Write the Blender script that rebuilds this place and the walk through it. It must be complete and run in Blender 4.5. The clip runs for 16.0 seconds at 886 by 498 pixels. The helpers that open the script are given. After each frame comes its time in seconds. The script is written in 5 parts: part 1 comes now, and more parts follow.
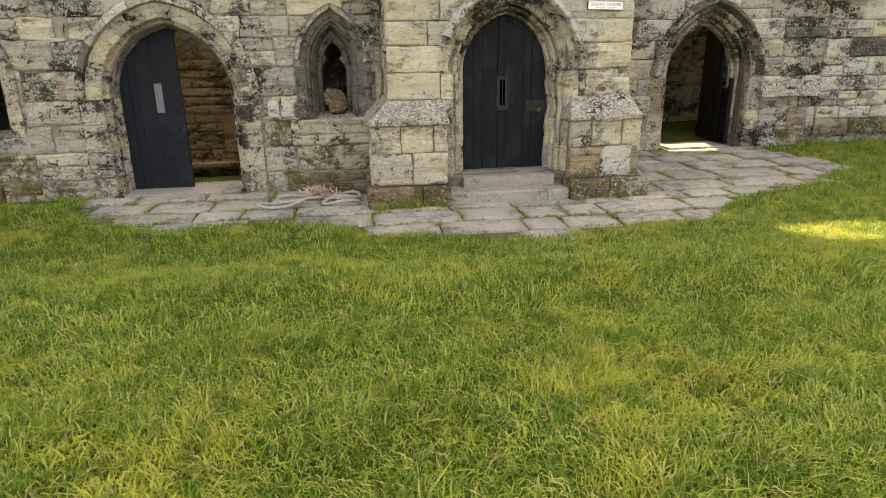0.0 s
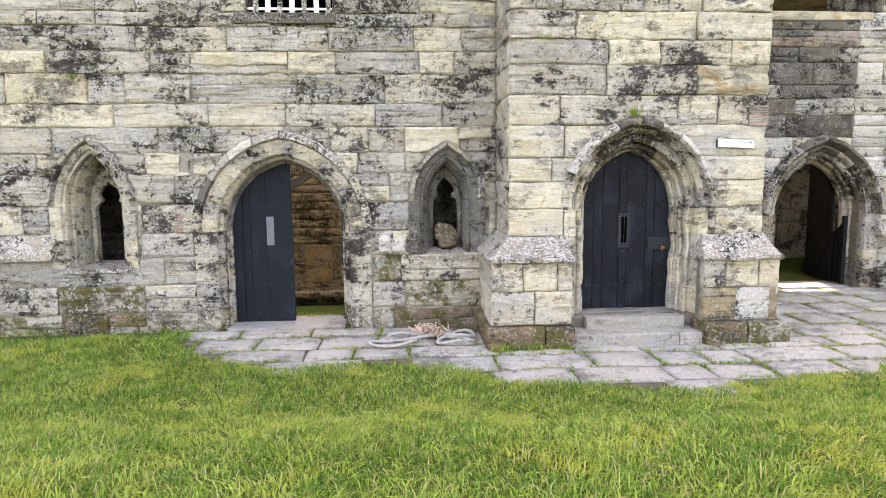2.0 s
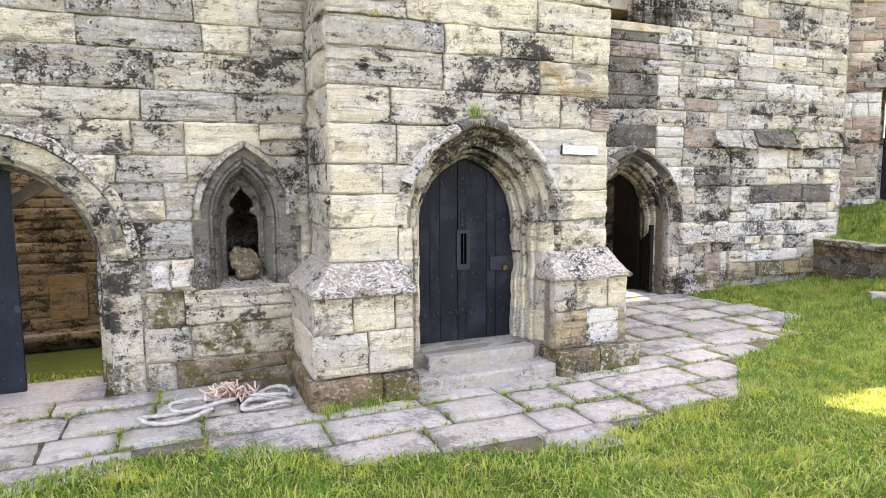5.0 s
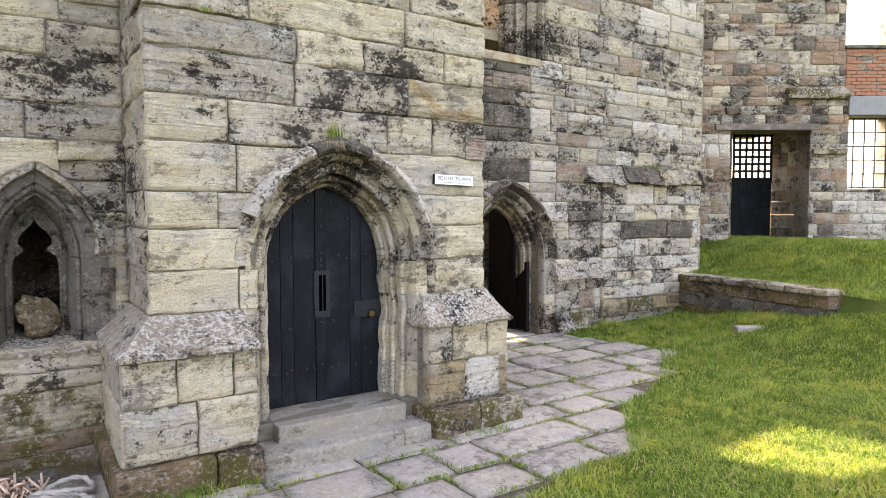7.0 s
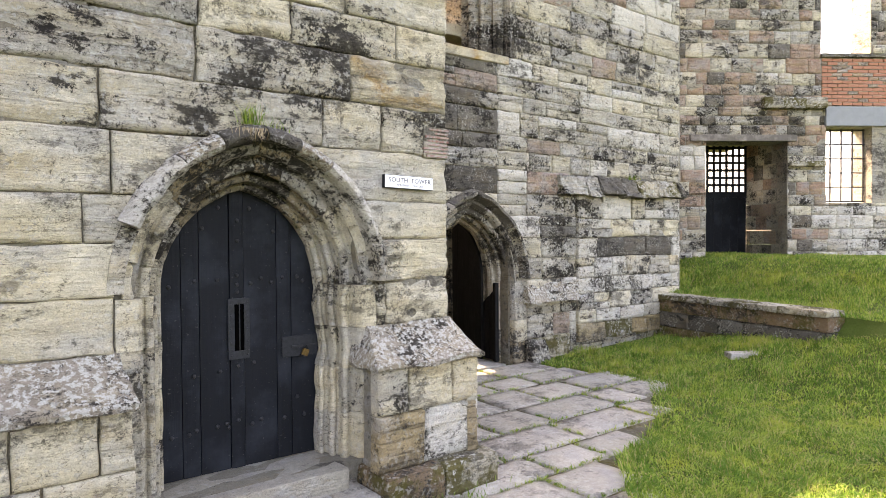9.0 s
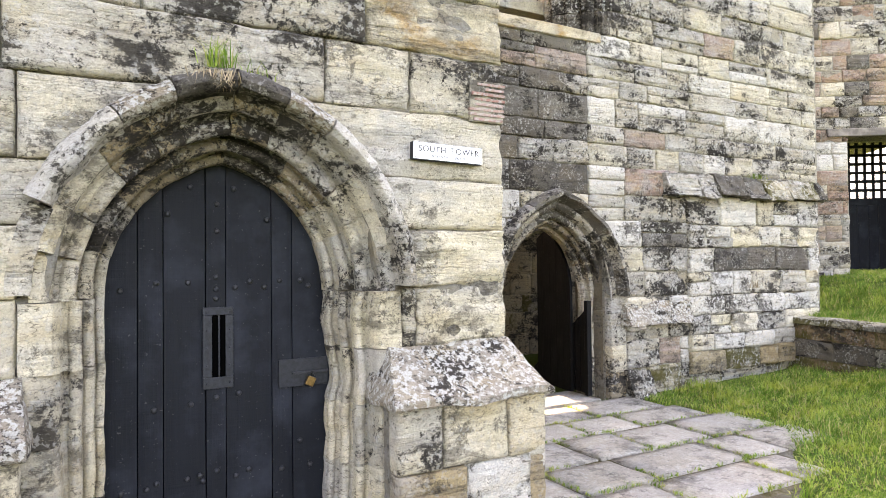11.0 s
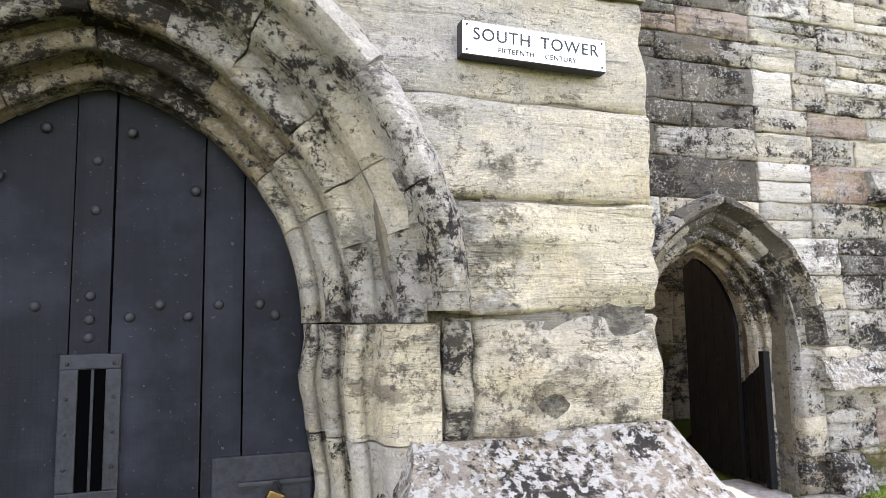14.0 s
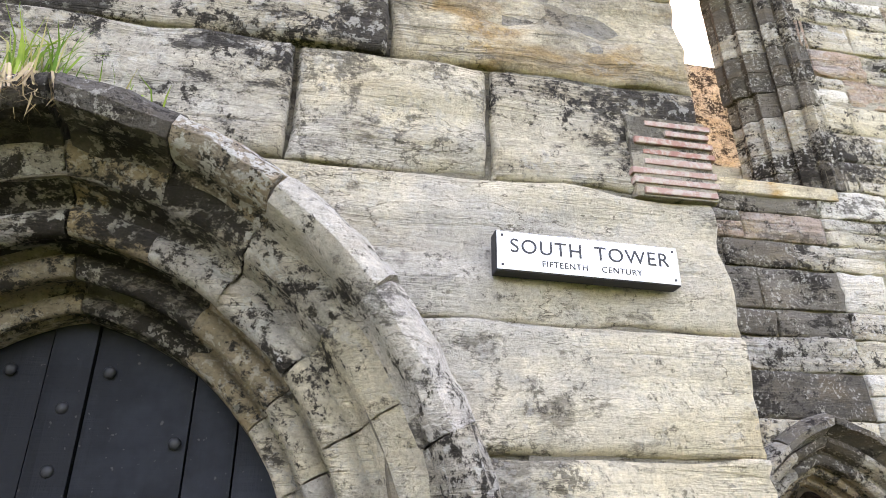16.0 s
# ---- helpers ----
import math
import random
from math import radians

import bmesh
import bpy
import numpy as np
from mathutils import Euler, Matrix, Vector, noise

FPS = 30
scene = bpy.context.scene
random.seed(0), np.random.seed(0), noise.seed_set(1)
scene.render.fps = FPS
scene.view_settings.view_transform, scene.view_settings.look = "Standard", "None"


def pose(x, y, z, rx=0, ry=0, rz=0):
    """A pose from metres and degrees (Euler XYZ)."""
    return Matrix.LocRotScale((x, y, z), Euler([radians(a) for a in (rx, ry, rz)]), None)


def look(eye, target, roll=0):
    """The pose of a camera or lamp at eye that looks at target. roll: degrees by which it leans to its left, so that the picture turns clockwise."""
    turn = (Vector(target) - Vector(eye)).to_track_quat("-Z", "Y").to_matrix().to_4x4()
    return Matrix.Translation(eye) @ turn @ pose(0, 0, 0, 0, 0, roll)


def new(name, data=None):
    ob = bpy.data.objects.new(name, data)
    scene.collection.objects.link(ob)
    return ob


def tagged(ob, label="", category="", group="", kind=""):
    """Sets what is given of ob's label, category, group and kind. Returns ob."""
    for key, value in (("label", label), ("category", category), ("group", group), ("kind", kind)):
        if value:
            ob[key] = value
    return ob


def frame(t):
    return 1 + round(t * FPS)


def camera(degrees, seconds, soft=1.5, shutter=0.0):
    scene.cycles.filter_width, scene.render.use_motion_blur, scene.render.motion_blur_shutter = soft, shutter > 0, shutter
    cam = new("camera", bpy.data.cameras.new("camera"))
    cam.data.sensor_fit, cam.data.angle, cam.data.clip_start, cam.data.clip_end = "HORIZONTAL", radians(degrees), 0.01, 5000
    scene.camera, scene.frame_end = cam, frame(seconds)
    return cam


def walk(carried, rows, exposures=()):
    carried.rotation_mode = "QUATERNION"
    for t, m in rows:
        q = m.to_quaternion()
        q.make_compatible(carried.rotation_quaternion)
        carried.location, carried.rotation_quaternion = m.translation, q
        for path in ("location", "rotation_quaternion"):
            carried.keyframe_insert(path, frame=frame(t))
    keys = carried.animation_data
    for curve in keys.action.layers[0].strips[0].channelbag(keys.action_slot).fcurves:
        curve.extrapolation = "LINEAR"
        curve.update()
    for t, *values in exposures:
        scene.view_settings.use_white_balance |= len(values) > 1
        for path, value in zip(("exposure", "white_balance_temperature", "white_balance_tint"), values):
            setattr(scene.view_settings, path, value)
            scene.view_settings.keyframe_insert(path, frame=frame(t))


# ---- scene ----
cam = camera(69.1, 16.0, soft=0.55)
METRES, EYE, TILT, LEAN, TURN = 7.9, 1.833, 0.0, 0.0, -7.8
ROWS = [
    (0.0, 0.0, 0.0, 0.0, -0.25, -18.45, 0.75),
    (0.5, -0.0268, 0.0061, 0.0003, 2.96, -12.16, 0.63),
    (1.0, -0.0537, 0.0253, -0.0004, 5.31, -8.44, 0.78),
    (1.5, -0.0783, 0.0388, 0.002, 5.9, -7.34, 0.5),
    (2.0, -0.1064, 0.0547, 0.0028, 3.73, -6.99, 0.46),
    (2.5, -0.1222, 0.0742, 0.0013, 2.22, -7.39, 0.51),
    (3.0, -0.133, 0.114, 0.001, 1.4, -7.42, 0.64),
    (3.5, -0.1382, 0.1412, 0.0004, -0.39, -6.91, 0.48),
    (4.0, -0.1487, 0.1707, 0.0009, -5.45, -6.85, 0.34),
    (4.5, -0.1484, 0.2061, -0.0017, -11.11, -6.7, 0.4),
    (5.0, -0.1385, 0.2379, 0.0022, -15.24, -6.26, 0.36),
    (7.5, -0.0802, 0.3618, -0.0036, -28.86, -2.32, 0.12),
    (8.0, -0.0659, 0.3958, -0.0046, -30.64, -1.97, 0.18),
    (10.5, 0.0606, 0.5428, -0.0285, -23.12, 0.75, 0.7),
    (11.0, 0.0831, 0.5747, -0.0342, -20.53, 1.1, 0.63),
    (11.5, 0.1031, 0.6094, -0.0367, -20.47, 1.57, 0.73),
    (12.0, 0.1306, 0.6448, -0.0462, -18.15, 2.68, 0.77),
    (12.5, 0.149, 0.6755, -0.0481, -14.63, 3.36, 0.8),
    (13.0, 0.1542, 0.7105, -0.0505, -14.1, 4.36, 0.76),
    (13.5, 0.1564, 0.7415, -0.0536, -13.86, 4.56, 0.68),
    (14.0, 0.1679, 0.7686, -0.0495, -9.63, 5.72, 0.87),
    (14.5, 0.1724, 0.7916, -0.0462, -6.89, 7.62, 0.72),
    (15.0, 0.1719, 0.8065, -0.0378, -8.3, 12.11, 0.66),
    (15.5, 0.1801, 0.8105, -0.0338, -8.12, 18.36, 0.64),
    (16.0, 0.1837, 0.8086, -0.0316, -3.56, 24.41, 0.46),
]
walk(cam, [(t, pose(0, 0, EYE, TILT, LEAN, TURN) @ pose(METRES * x, METRES * y, METRES * z, 90 + pitch, roll, yaw)) for t, x, y, z, yaw, pitch, roll in ROWS],
     [(0.0, 3.2, 11500, 22), (0.5, 3.7, 10000, 24), (1.0, 3.95, 9000, 26), (2.0, 3.95, 8600, 27), (5.0, 4.1, 8500, 28), (7.5, 3.5, 8700, 27), (8.0, 3.48, 8700, 27), (10.5, 4.1, 8700, 27), (14.0, 4.3, 8500, 28), (16.0, 4.25, 8400, 29)])

# ---- light and sky ----
SUN_AZ, SUN_EL = 8.0, 47.0   # degrees from +y towards +x, and above the horizon
world = bpy.data.worlds.new("sky")
scene.world = world
world.use_nodes = True
_nt = world.node_tree
_sky = _nt.nodes.new("ShaderNodeTexSky")
_sky.sky_type = "NISHITA"
_sky.sun_disc = False
_sky.sun_elevation = radians(SUN_EL)
_sky.sun_rotation = radians(SUN_AZ)
_sky.air_density, _sky.dust_density, _sky.ozone_density = 1.0, 3.5, 1.0
_bg = _nt.nodes["Background"]
_bg.inputs["Strength"].default_value = 0.15
_nt.links.new(_sky.outputs[0], _bg.inputs[0])
sun = new("sun", bpy.data.lights.new("sun", "SUN"))
sun.data.energy, sun.data.angle, sun.data.color = 2.6, radians(0.6), (1.0, 0.95, 0.86)
_d = Vector((math.sin(radians(SUN_AZ)) * math.cos(radians(SUN_EL)), math.cos(radians(SUN_AZ)) * math.cos(radians(SUN_EL)), math.sin(radians(SUN_EL))))
sun.matrix_world = look(_d * 60, (0, 0, 0))


# ---- materials ----
class Nodes:
    """Short hand for a node material."""

    def __init__(self, name):
        self.mat = bpy.data.materials.new(name)
        self.mat.use_nodes = True
        self.t = self.mat.node_tree
        self.bsdf = self.t.nodes["Principled BSDF"]

    def put(self, sock, v):
        if isinstance(v, bpy.types.NodeSocket):
            self.t.links.new(v, sock)
        elif isinstance(v, (tuple, list)) and len(v) == 3 and sock.type == "RGBA":
            sock.default_value = (*v, 1)
        else:
            sock.default_value = v

    def node(self, kind, out=0, props=None, **ins):
        n = self.t.nodes.new("ShaderNode" + kind)
        props = props or {}
        if "operation" in props:
            n.operation = props["operation"]
        if "clamp" in props:
            n.clamp = props["clamp"]
        for k, v in ins.items():
            self.put(n.inputs[int(k[1:])] if k[0] == "i" and k[1:].isdigit() else n.inputs[k], v)
        return n.outputs[out]

    def pos(self, scale=(1, 1, 1), shift=None):
        p = self.node("NewGeometry", "Position")
        if shift is not None:
            p = self.node("VectorMath", 0, {"operation": "ADD"}, i0=p, i1=shift)
        return self.node("VectorMath", 0, {"operation": "MULTIPLY"}, i0=p, i1=scale)

    def noise(self, vec, scale, detail=4.0, rough=0.6):
        return self.node("TexNoise", 0, Vector=vec, Scale=scale, Detail=detail, Roughness=rough)

    def ramp(self, fac, a, b, lo=0.0, hi=1.0):
        return self.node("MapRange", 0, {"clamp": True}, i0=fac, i1=a, i2=b, i3=lo, i4=hi)

    def mix(self, fac, a, b):
        n = self.t.nodes.new("ShaderNodeMix")
        n.data_type = "RGBA"
        self.put(n.inputs[0], fac), self.put(n.inputs[6], a), self.put(n.inputs[7], b)
        return n.outputs[2]

    def math(self, op, a, b):
        return self.node("Math", 0, {"operation": op}, i0=a, i1=b)

    def bump(self, height, strength=0.5, dist=0.01):
        self.put(self.bsdf.inputs["Normal"], self.node("Bump", 0, Strength=strength, Distance=dist, Height=height))

    def done(self, color, rough=0.85, metal=0.0, spec=0.3):
        self.put(self.bsdf.inputs["Base Color"], color)
        self.put(self.bsdf.inputs["Roughness"], rough)
        self.put(self.bsdf.inputs["Metallic"], metal)
        self.put(self.bsdf.inputs["Specular IOR Level"], spec)
        return self.mat


def stone_mat(name, c1, c2, stain=0.4, crust=0.35, lichen=0.3, moss=0.0, ochre=0.25, bed=1.0, spot=30.0, cover=0.0, black=0.0, warm=0.4, split=1.0, cool=0.45):
    """Weathered sandstone: per-stone hue, grey staining, bedding lines, dark crust, pale lichen, moss."""
    n = Nodes(name)
    rnd = n.node("ObjectInfo", "Random")
    shift = n.node("VectorMath", 0, {"operation": "SCALE"}, i0=(7.0, 3.0, 11.0), Scale=rnd)
    p = n.pos(shift=shift)
    wide = n.pos()
    col = n.mix(rnd, c1, c2)
    rnd2 = n.node("Math", 0, {"operation": "FRACT"}, i0=n.math("MULTIPLY", rnd, 17.31))
    col = n.mix(n.ramp(rnd2, 0.4, 1.0, 0.0, stain), col, (0.41, 0.395, 0.35))
    patch = n.noise(n.pos((1, 1, 2.2), shift), 2.2, 6, 0.62)
    col = n.mix(n.ramp(patch, 0.53, 0.63, 0, ochre), col, (0.60, 0.36, 0.12) if ochre > 0.8 else (0.52, 0.36, 0.16))
    # bedding of the stone
    beds = n.noise(n.pos((1.1, 1.1, 9), shift), 1.0, 7, 0.66)
    col = n.mix(n.ramp(beds, 0.46, 0.62, 0, 0.45 * bed), col, (0.56, 0.43, 0.22))
    cracks = n.noise(n.pos((1.6, 1.6, 26), shift), 1.0, 6, 0.7)
    col = n.mix(n.ramp(cracks, 0.59, 0.65, 0, 0.45 * bed), col, (0.20, 0.165, 0.11))
    # warm and cool clouds that run across the joints
    tint = n.noise(n.pos((0.9, 0.9, 1.6), shift), 1.9, 5, 0.6)
    col = n.mix(n.ramp(tint, 0.49, 0.60, 0, 0.42 * warm), col, (0.78, 0.65, 0.38))
    col = n.mix(n.ramp(tint, 0.46, 0.36, 0, cool), col, (0.50, 0.50, 0.49))
    # layers split off along the bed, shade at each ragged lip painted dark
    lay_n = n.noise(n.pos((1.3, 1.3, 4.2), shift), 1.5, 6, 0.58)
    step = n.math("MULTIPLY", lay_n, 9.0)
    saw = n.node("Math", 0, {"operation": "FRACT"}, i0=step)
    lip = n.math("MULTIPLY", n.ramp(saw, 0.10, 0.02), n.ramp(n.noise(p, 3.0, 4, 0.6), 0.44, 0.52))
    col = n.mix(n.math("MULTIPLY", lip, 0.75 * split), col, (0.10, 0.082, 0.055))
    fine = n.noise(p, 17, 8, 0.78)
    light = n.node("VectorMath", 0, {"operation": "MULTIPLY"}, i0=col, i1=(1.28, 1.27, 1.24))
    col = n.mix(n.ramp(fine, 0.52, 0.32, 0.0, 0.8), col, light)
    # grey weathering in broad, ragged clouds
    grey = n.noise(n.pos((1, 1, 1.5)), 1.0, 8, 0.72)
    grit = n.noise(p, 55, 5, 0.75)
    g = n.math("ADD", n.math("MULTIPLY", grey, 0.5), n.math("ADD", n.math("MULTIPLY", fine, 0.28), n.math("MULTIPLY", grit, 0.22)))
    col = n.mix(n.ramp(g, 0.445, 0.57, 0, stain), col, (0.285, 0.27, 0.235))
    # black crust, in streaks along the bed and in blotches
    streak = n.noise(n.pos((2.0, 2.0, 4.0), shift), 1.5, 9, 0.78)
    c = n.math("ADD", n.math("MULTIPLY", streak, 0.6), n.math("MULTIPLY", grey, 0.4))
    col = n.mix(n.ramp(c, 0.522, 0.555, 0, crust), col, (0.040, 0.034, 0.027))
    blot = n.noise(p, 9.5, 10, 0.84)
    col = n.mix(n.ramp(n.math("ADD", n.math("MULTIPLY", grit, 0.2), n.math("ADD", n.math("MULTIPLY", blot, 0.5), n.math("MULTIPLY", grey, 0.3))), 0.533 - black, 0.556 - black, 0, min(1.0, crust * 1.25)), col, (0.050, 0.044, 0.035))
    if moss:
        mo = n.noise(p, 2.8, 8, 0.72)
        col = n.mix(n.ramp(mo, 0.60 - 0.25 * moss, 0.66 - 0.2 * moss, 0, 0.92), col, n.mix(fine, (0.05, 0.036, 0.012), (0.20, 0.18, 0.04)))
    spots = n.noise(p, spot, 6, 0.7)
    area = n.noise(p, 4, 5, 0.65)
    lic = n.math("MULTIPLY", n.ramp(spots, 0.54 - cover, 0.57 - cover), n.ramp(area, 0.44 - 3 * cover, 0.54 - 3 * cover))
    col = n.mix(n.math("MULTIPLY", lic, lichen), col, (0.72, 0.70, 0.62))
    grain = n.noise(p, 120, 4, 0.7)
    col = n.mix(n.ramp(grain, 0.50, 0.66, 0, 0.30), col, n.mix(0.75, col, (0.03, 0.026, 0.02)))
    bright = n.node("VectorMath", 0, {"operation": "MULTIPLY"}, i0=col, i1=(1.4, 1.39, 1.36))
    col = n.mix(n.ramp(grain, 0.46, 0.30, 0, 0.5), col, bright)
    pits = n.ramp(n.noise(p, 80, 3, 0.6), 0.32, 0.40, 0.75, 0.0)
    col = n.mix(n.math("MULTIPLY", pits, 0.45), col, (0.09, 0.08, 0.065))
    h = n.math("SUBTRACT", n.math("ADD", n.math("MULTIPLY", fine, 0.7), n.math("MULTIPLY", beds, 1.6)), n.ramp(cracks, 0.55, 0.65, 0.0, 0.5 * bed))
    h = n.math("ADD", h, n.math("MULTIPLY", blot, 0.8))
    h = n.math("ADD", h, n.math("MULTIPLY", n.math("SUBTRACT", n.math("MULTIPLY", step, 0.2), n.math("MULTIPLY", n.ramp(saw, 0.0, 1.0), 0.17)), 1.6 * split))
    h = n.math("SUBTRACT", h, n.math("MULTIPLY", pits, 0.4))
    n.bump(h, 1.0, 0.034)
    col = n.node("VectorMath", 0, {"operation": "MULTIPLY"}, i0=col, i1=(0.66, 0.645, 0.62))
    return n.done(col, n.ramp(fine, 0.3, 0.7, 0.85, 0.98), spec=0.15)


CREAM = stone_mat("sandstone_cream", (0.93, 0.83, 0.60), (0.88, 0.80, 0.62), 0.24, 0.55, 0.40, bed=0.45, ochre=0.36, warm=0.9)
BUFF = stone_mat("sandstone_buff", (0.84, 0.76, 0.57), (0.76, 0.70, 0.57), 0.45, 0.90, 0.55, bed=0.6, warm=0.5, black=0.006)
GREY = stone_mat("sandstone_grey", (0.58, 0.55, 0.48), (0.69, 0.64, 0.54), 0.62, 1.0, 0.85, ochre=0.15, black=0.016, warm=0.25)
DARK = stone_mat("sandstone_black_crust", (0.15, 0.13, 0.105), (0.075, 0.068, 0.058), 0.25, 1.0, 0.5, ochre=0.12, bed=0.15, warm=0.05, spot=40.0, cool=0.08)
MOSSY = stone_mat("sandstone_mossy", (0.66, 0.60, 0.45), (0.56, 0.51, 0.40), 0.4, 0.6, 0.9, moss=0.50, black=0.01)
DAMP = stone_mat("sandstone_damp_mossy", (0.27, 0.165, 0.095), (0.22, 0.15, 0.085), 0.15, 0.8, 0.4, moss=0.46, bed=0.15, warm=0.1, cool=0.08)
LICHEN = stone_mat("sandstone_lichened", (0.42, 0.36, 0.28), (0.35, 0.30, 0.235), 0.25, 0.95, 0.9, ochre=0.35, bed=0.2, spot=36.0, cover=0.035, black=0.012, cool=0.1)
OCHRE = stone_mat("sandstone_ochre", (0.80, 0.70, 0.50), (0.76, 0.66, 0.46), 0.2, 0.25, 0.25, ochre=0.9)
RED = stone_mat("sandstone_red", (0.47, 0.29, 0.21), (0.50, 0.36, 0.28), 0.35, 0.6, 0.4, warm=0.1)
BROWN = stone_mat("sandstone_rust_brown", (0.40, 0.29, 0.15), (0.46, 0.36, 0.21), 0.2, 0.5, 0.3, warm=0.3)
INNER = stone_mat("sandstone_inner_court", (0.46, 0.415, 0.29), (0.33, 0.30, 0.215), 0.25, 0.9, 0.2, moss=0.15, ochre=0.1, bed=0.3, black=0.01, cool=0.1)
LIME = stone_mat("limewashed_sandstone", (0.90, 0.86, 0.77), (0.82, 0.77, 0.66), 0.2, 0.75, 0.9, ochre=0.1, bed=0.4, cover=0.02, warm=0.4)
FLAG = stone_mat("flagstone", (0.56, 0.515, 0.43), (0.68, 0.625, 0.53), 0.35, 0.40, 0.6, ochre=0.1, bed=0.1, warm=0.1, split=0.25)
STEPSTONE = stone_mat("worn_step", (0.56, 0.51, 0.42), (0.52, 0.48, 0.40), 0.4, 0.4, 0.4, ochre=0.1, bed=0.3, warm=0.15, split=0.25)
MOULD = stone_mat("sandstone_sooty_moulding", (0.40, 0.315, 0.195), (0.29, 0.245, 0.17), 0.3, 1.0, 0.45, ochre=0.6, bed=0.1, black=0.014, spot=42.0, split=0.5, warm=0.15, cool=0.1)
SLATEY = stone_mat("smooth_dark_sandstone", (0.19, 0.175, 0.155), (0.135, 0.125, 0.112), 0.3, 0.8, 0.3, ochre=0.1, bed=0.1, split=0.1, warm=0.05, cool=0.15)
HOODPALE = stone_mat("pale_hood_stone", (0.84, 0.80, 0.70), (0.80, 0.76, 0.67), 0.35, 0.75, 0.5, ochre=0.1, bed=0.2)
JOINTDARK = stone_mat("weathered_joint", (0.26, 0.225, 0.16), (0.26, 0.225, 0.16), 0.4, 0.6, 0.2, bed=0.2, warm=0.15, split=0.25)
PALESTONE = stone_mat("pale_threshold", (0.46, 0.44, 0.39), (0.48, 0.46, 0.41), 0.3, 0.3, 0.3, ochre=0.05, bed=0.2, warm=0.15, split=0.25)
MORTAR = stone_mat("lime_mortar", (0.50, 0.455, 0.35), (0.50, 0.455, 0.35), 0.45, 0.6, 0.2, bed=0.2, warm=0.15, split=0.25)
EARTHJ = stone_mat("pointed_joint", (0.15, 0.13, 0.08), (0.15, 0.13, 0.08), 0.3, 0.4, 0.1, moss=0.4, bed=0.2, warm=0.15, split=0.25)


def tile_mat():
    n = Nodes("red_tile")
    rnd = n.node("ObjectInfo", "Random")
    f = n.noise(n.pos(), 40, 5, 0.7)
    col = n.mix(rnd, (0.20, 0.095, 0.07), (0.24, 0.16, 0.13))
    col = n.mix(n.ramp(f, 0.45, 0.58, 0, 0.8), col, (0.27, 0.24, 0.20))
    n.bump(f, 0.5, 0.005)
    return n.done(col, 0.9)


TILE = tile_mat()


def wood_mat(name, c1, c2, wear=0.5):
    n = Nodes(name)
    rnd = n.node("ObjectInfo", "Random")
    sh = n.node("VectorMath", 0, {"operation": "SCALE"}, i0=(5.0, 9.0, 2.0), Scale=rnd)
    grain = n.noise(n.pos((40, 40, 2.5), sh), 1.0, 6, 0.65)
    ripple = n.noise(n.pos((3, 3, 55), sh), 1.0, 3, 0.6)
    big = n.noise(n.pos(shift=sh), 3.0, 5, 0.65)
    col = n.mix(n.math("MULTIPLY", grain, 0.8), c1, c2)
    # random lighter patches: wear, plus sheen put into the colour
    col = n.mix(n.ramp(big, 0.48, 0.66, 0, wear), col, tuple(min(1, v * 2.6 + 0.003) for v in c2))
    specks = n.ramp(n.noise(n.pos(shift=sh), 70, 2, 0.5), 0.69, 0.73)
    col = n.mix(n.math("MULTIPLY", specks, 0.35), col, (0.10, 0.10, 0.09))
    n.bump(n.math("ADD", grain, n.math("MULTIPLY", ripple, 0.8)), 0.6, 0.004)
    return n.done(col, n.ramp(big, 0.3, 0.7, 0.5, 0.75), spec=0.10)


BLACKWOOD = wood_mat("black_painted_oak", (0.0036, 0.0042, 0.0053), (0.0085, 0.0097, 0.0118))
NAVYWOOD = wood_mat("dark_slate_painted_oak", (0.0055, 0.0072, 0.0098), (0.008, 0.0105, 0.014), 0.3)
RAILWOOD = wood_mat("aged_black_timber", (0.0022, 0.0021, 0.002), (0.004, 0.0038, 0.0036), 0.2)
BEAM = wood_mat("grey_weathered_oak", (0.09, 0.075, 0.06), (0.14, 0.12, 0.10))


def metal_mat(name, c1, c2, rough=0.5, metal=0.7, scale=60):
    n = Nodes(name)
    f = n.noise(n.pos(), scale, 5, 0.7)
    n.bump(f, 0.4, 0.003)
    return n.done(n.mix(n.ramp(f, 0.4, 0.65), c1, c2), n.ramp(f, 0.3, 0.7, rough - 0.1, rough + 0.25), metal, 0.5)


IRON = metal_mat("black_iron", (0.004, 0.0045, 0.0055), (0.010, 0.011, 0.012), 0.6, 0.1)
STEEL = metal_mat("tarnished_steel", (0.004, 0.005, 0.0065), (0.020, 0.022, 0.025), 0.5, 0.5)
PUNCHED = metal_mat("grey_steel_plate", (0.07, 0.08, 0.09), (0.16, 0.165, 0.17), 0.5, 0.4, 120)
BRASS = metal_mat("old_brass", (0.16, 0.095, 0.03), (0.10, 0.06, 0.02), 0.4, 0.85)


def plain_mat(name, c, rough=0.6, var=0.1, scale=20, spec=0.3):
    n = Nodes(name)
    f = n.noise(n.pos(), scale, 5, 0.65)
    n.bump(f, 0.2, 0.003)
    return n.done(n.mix(f, tuple(v * (1 - var) for v in c), tuple(min(1, v * (1 + var)) for v in c)), rough, spec=spec)


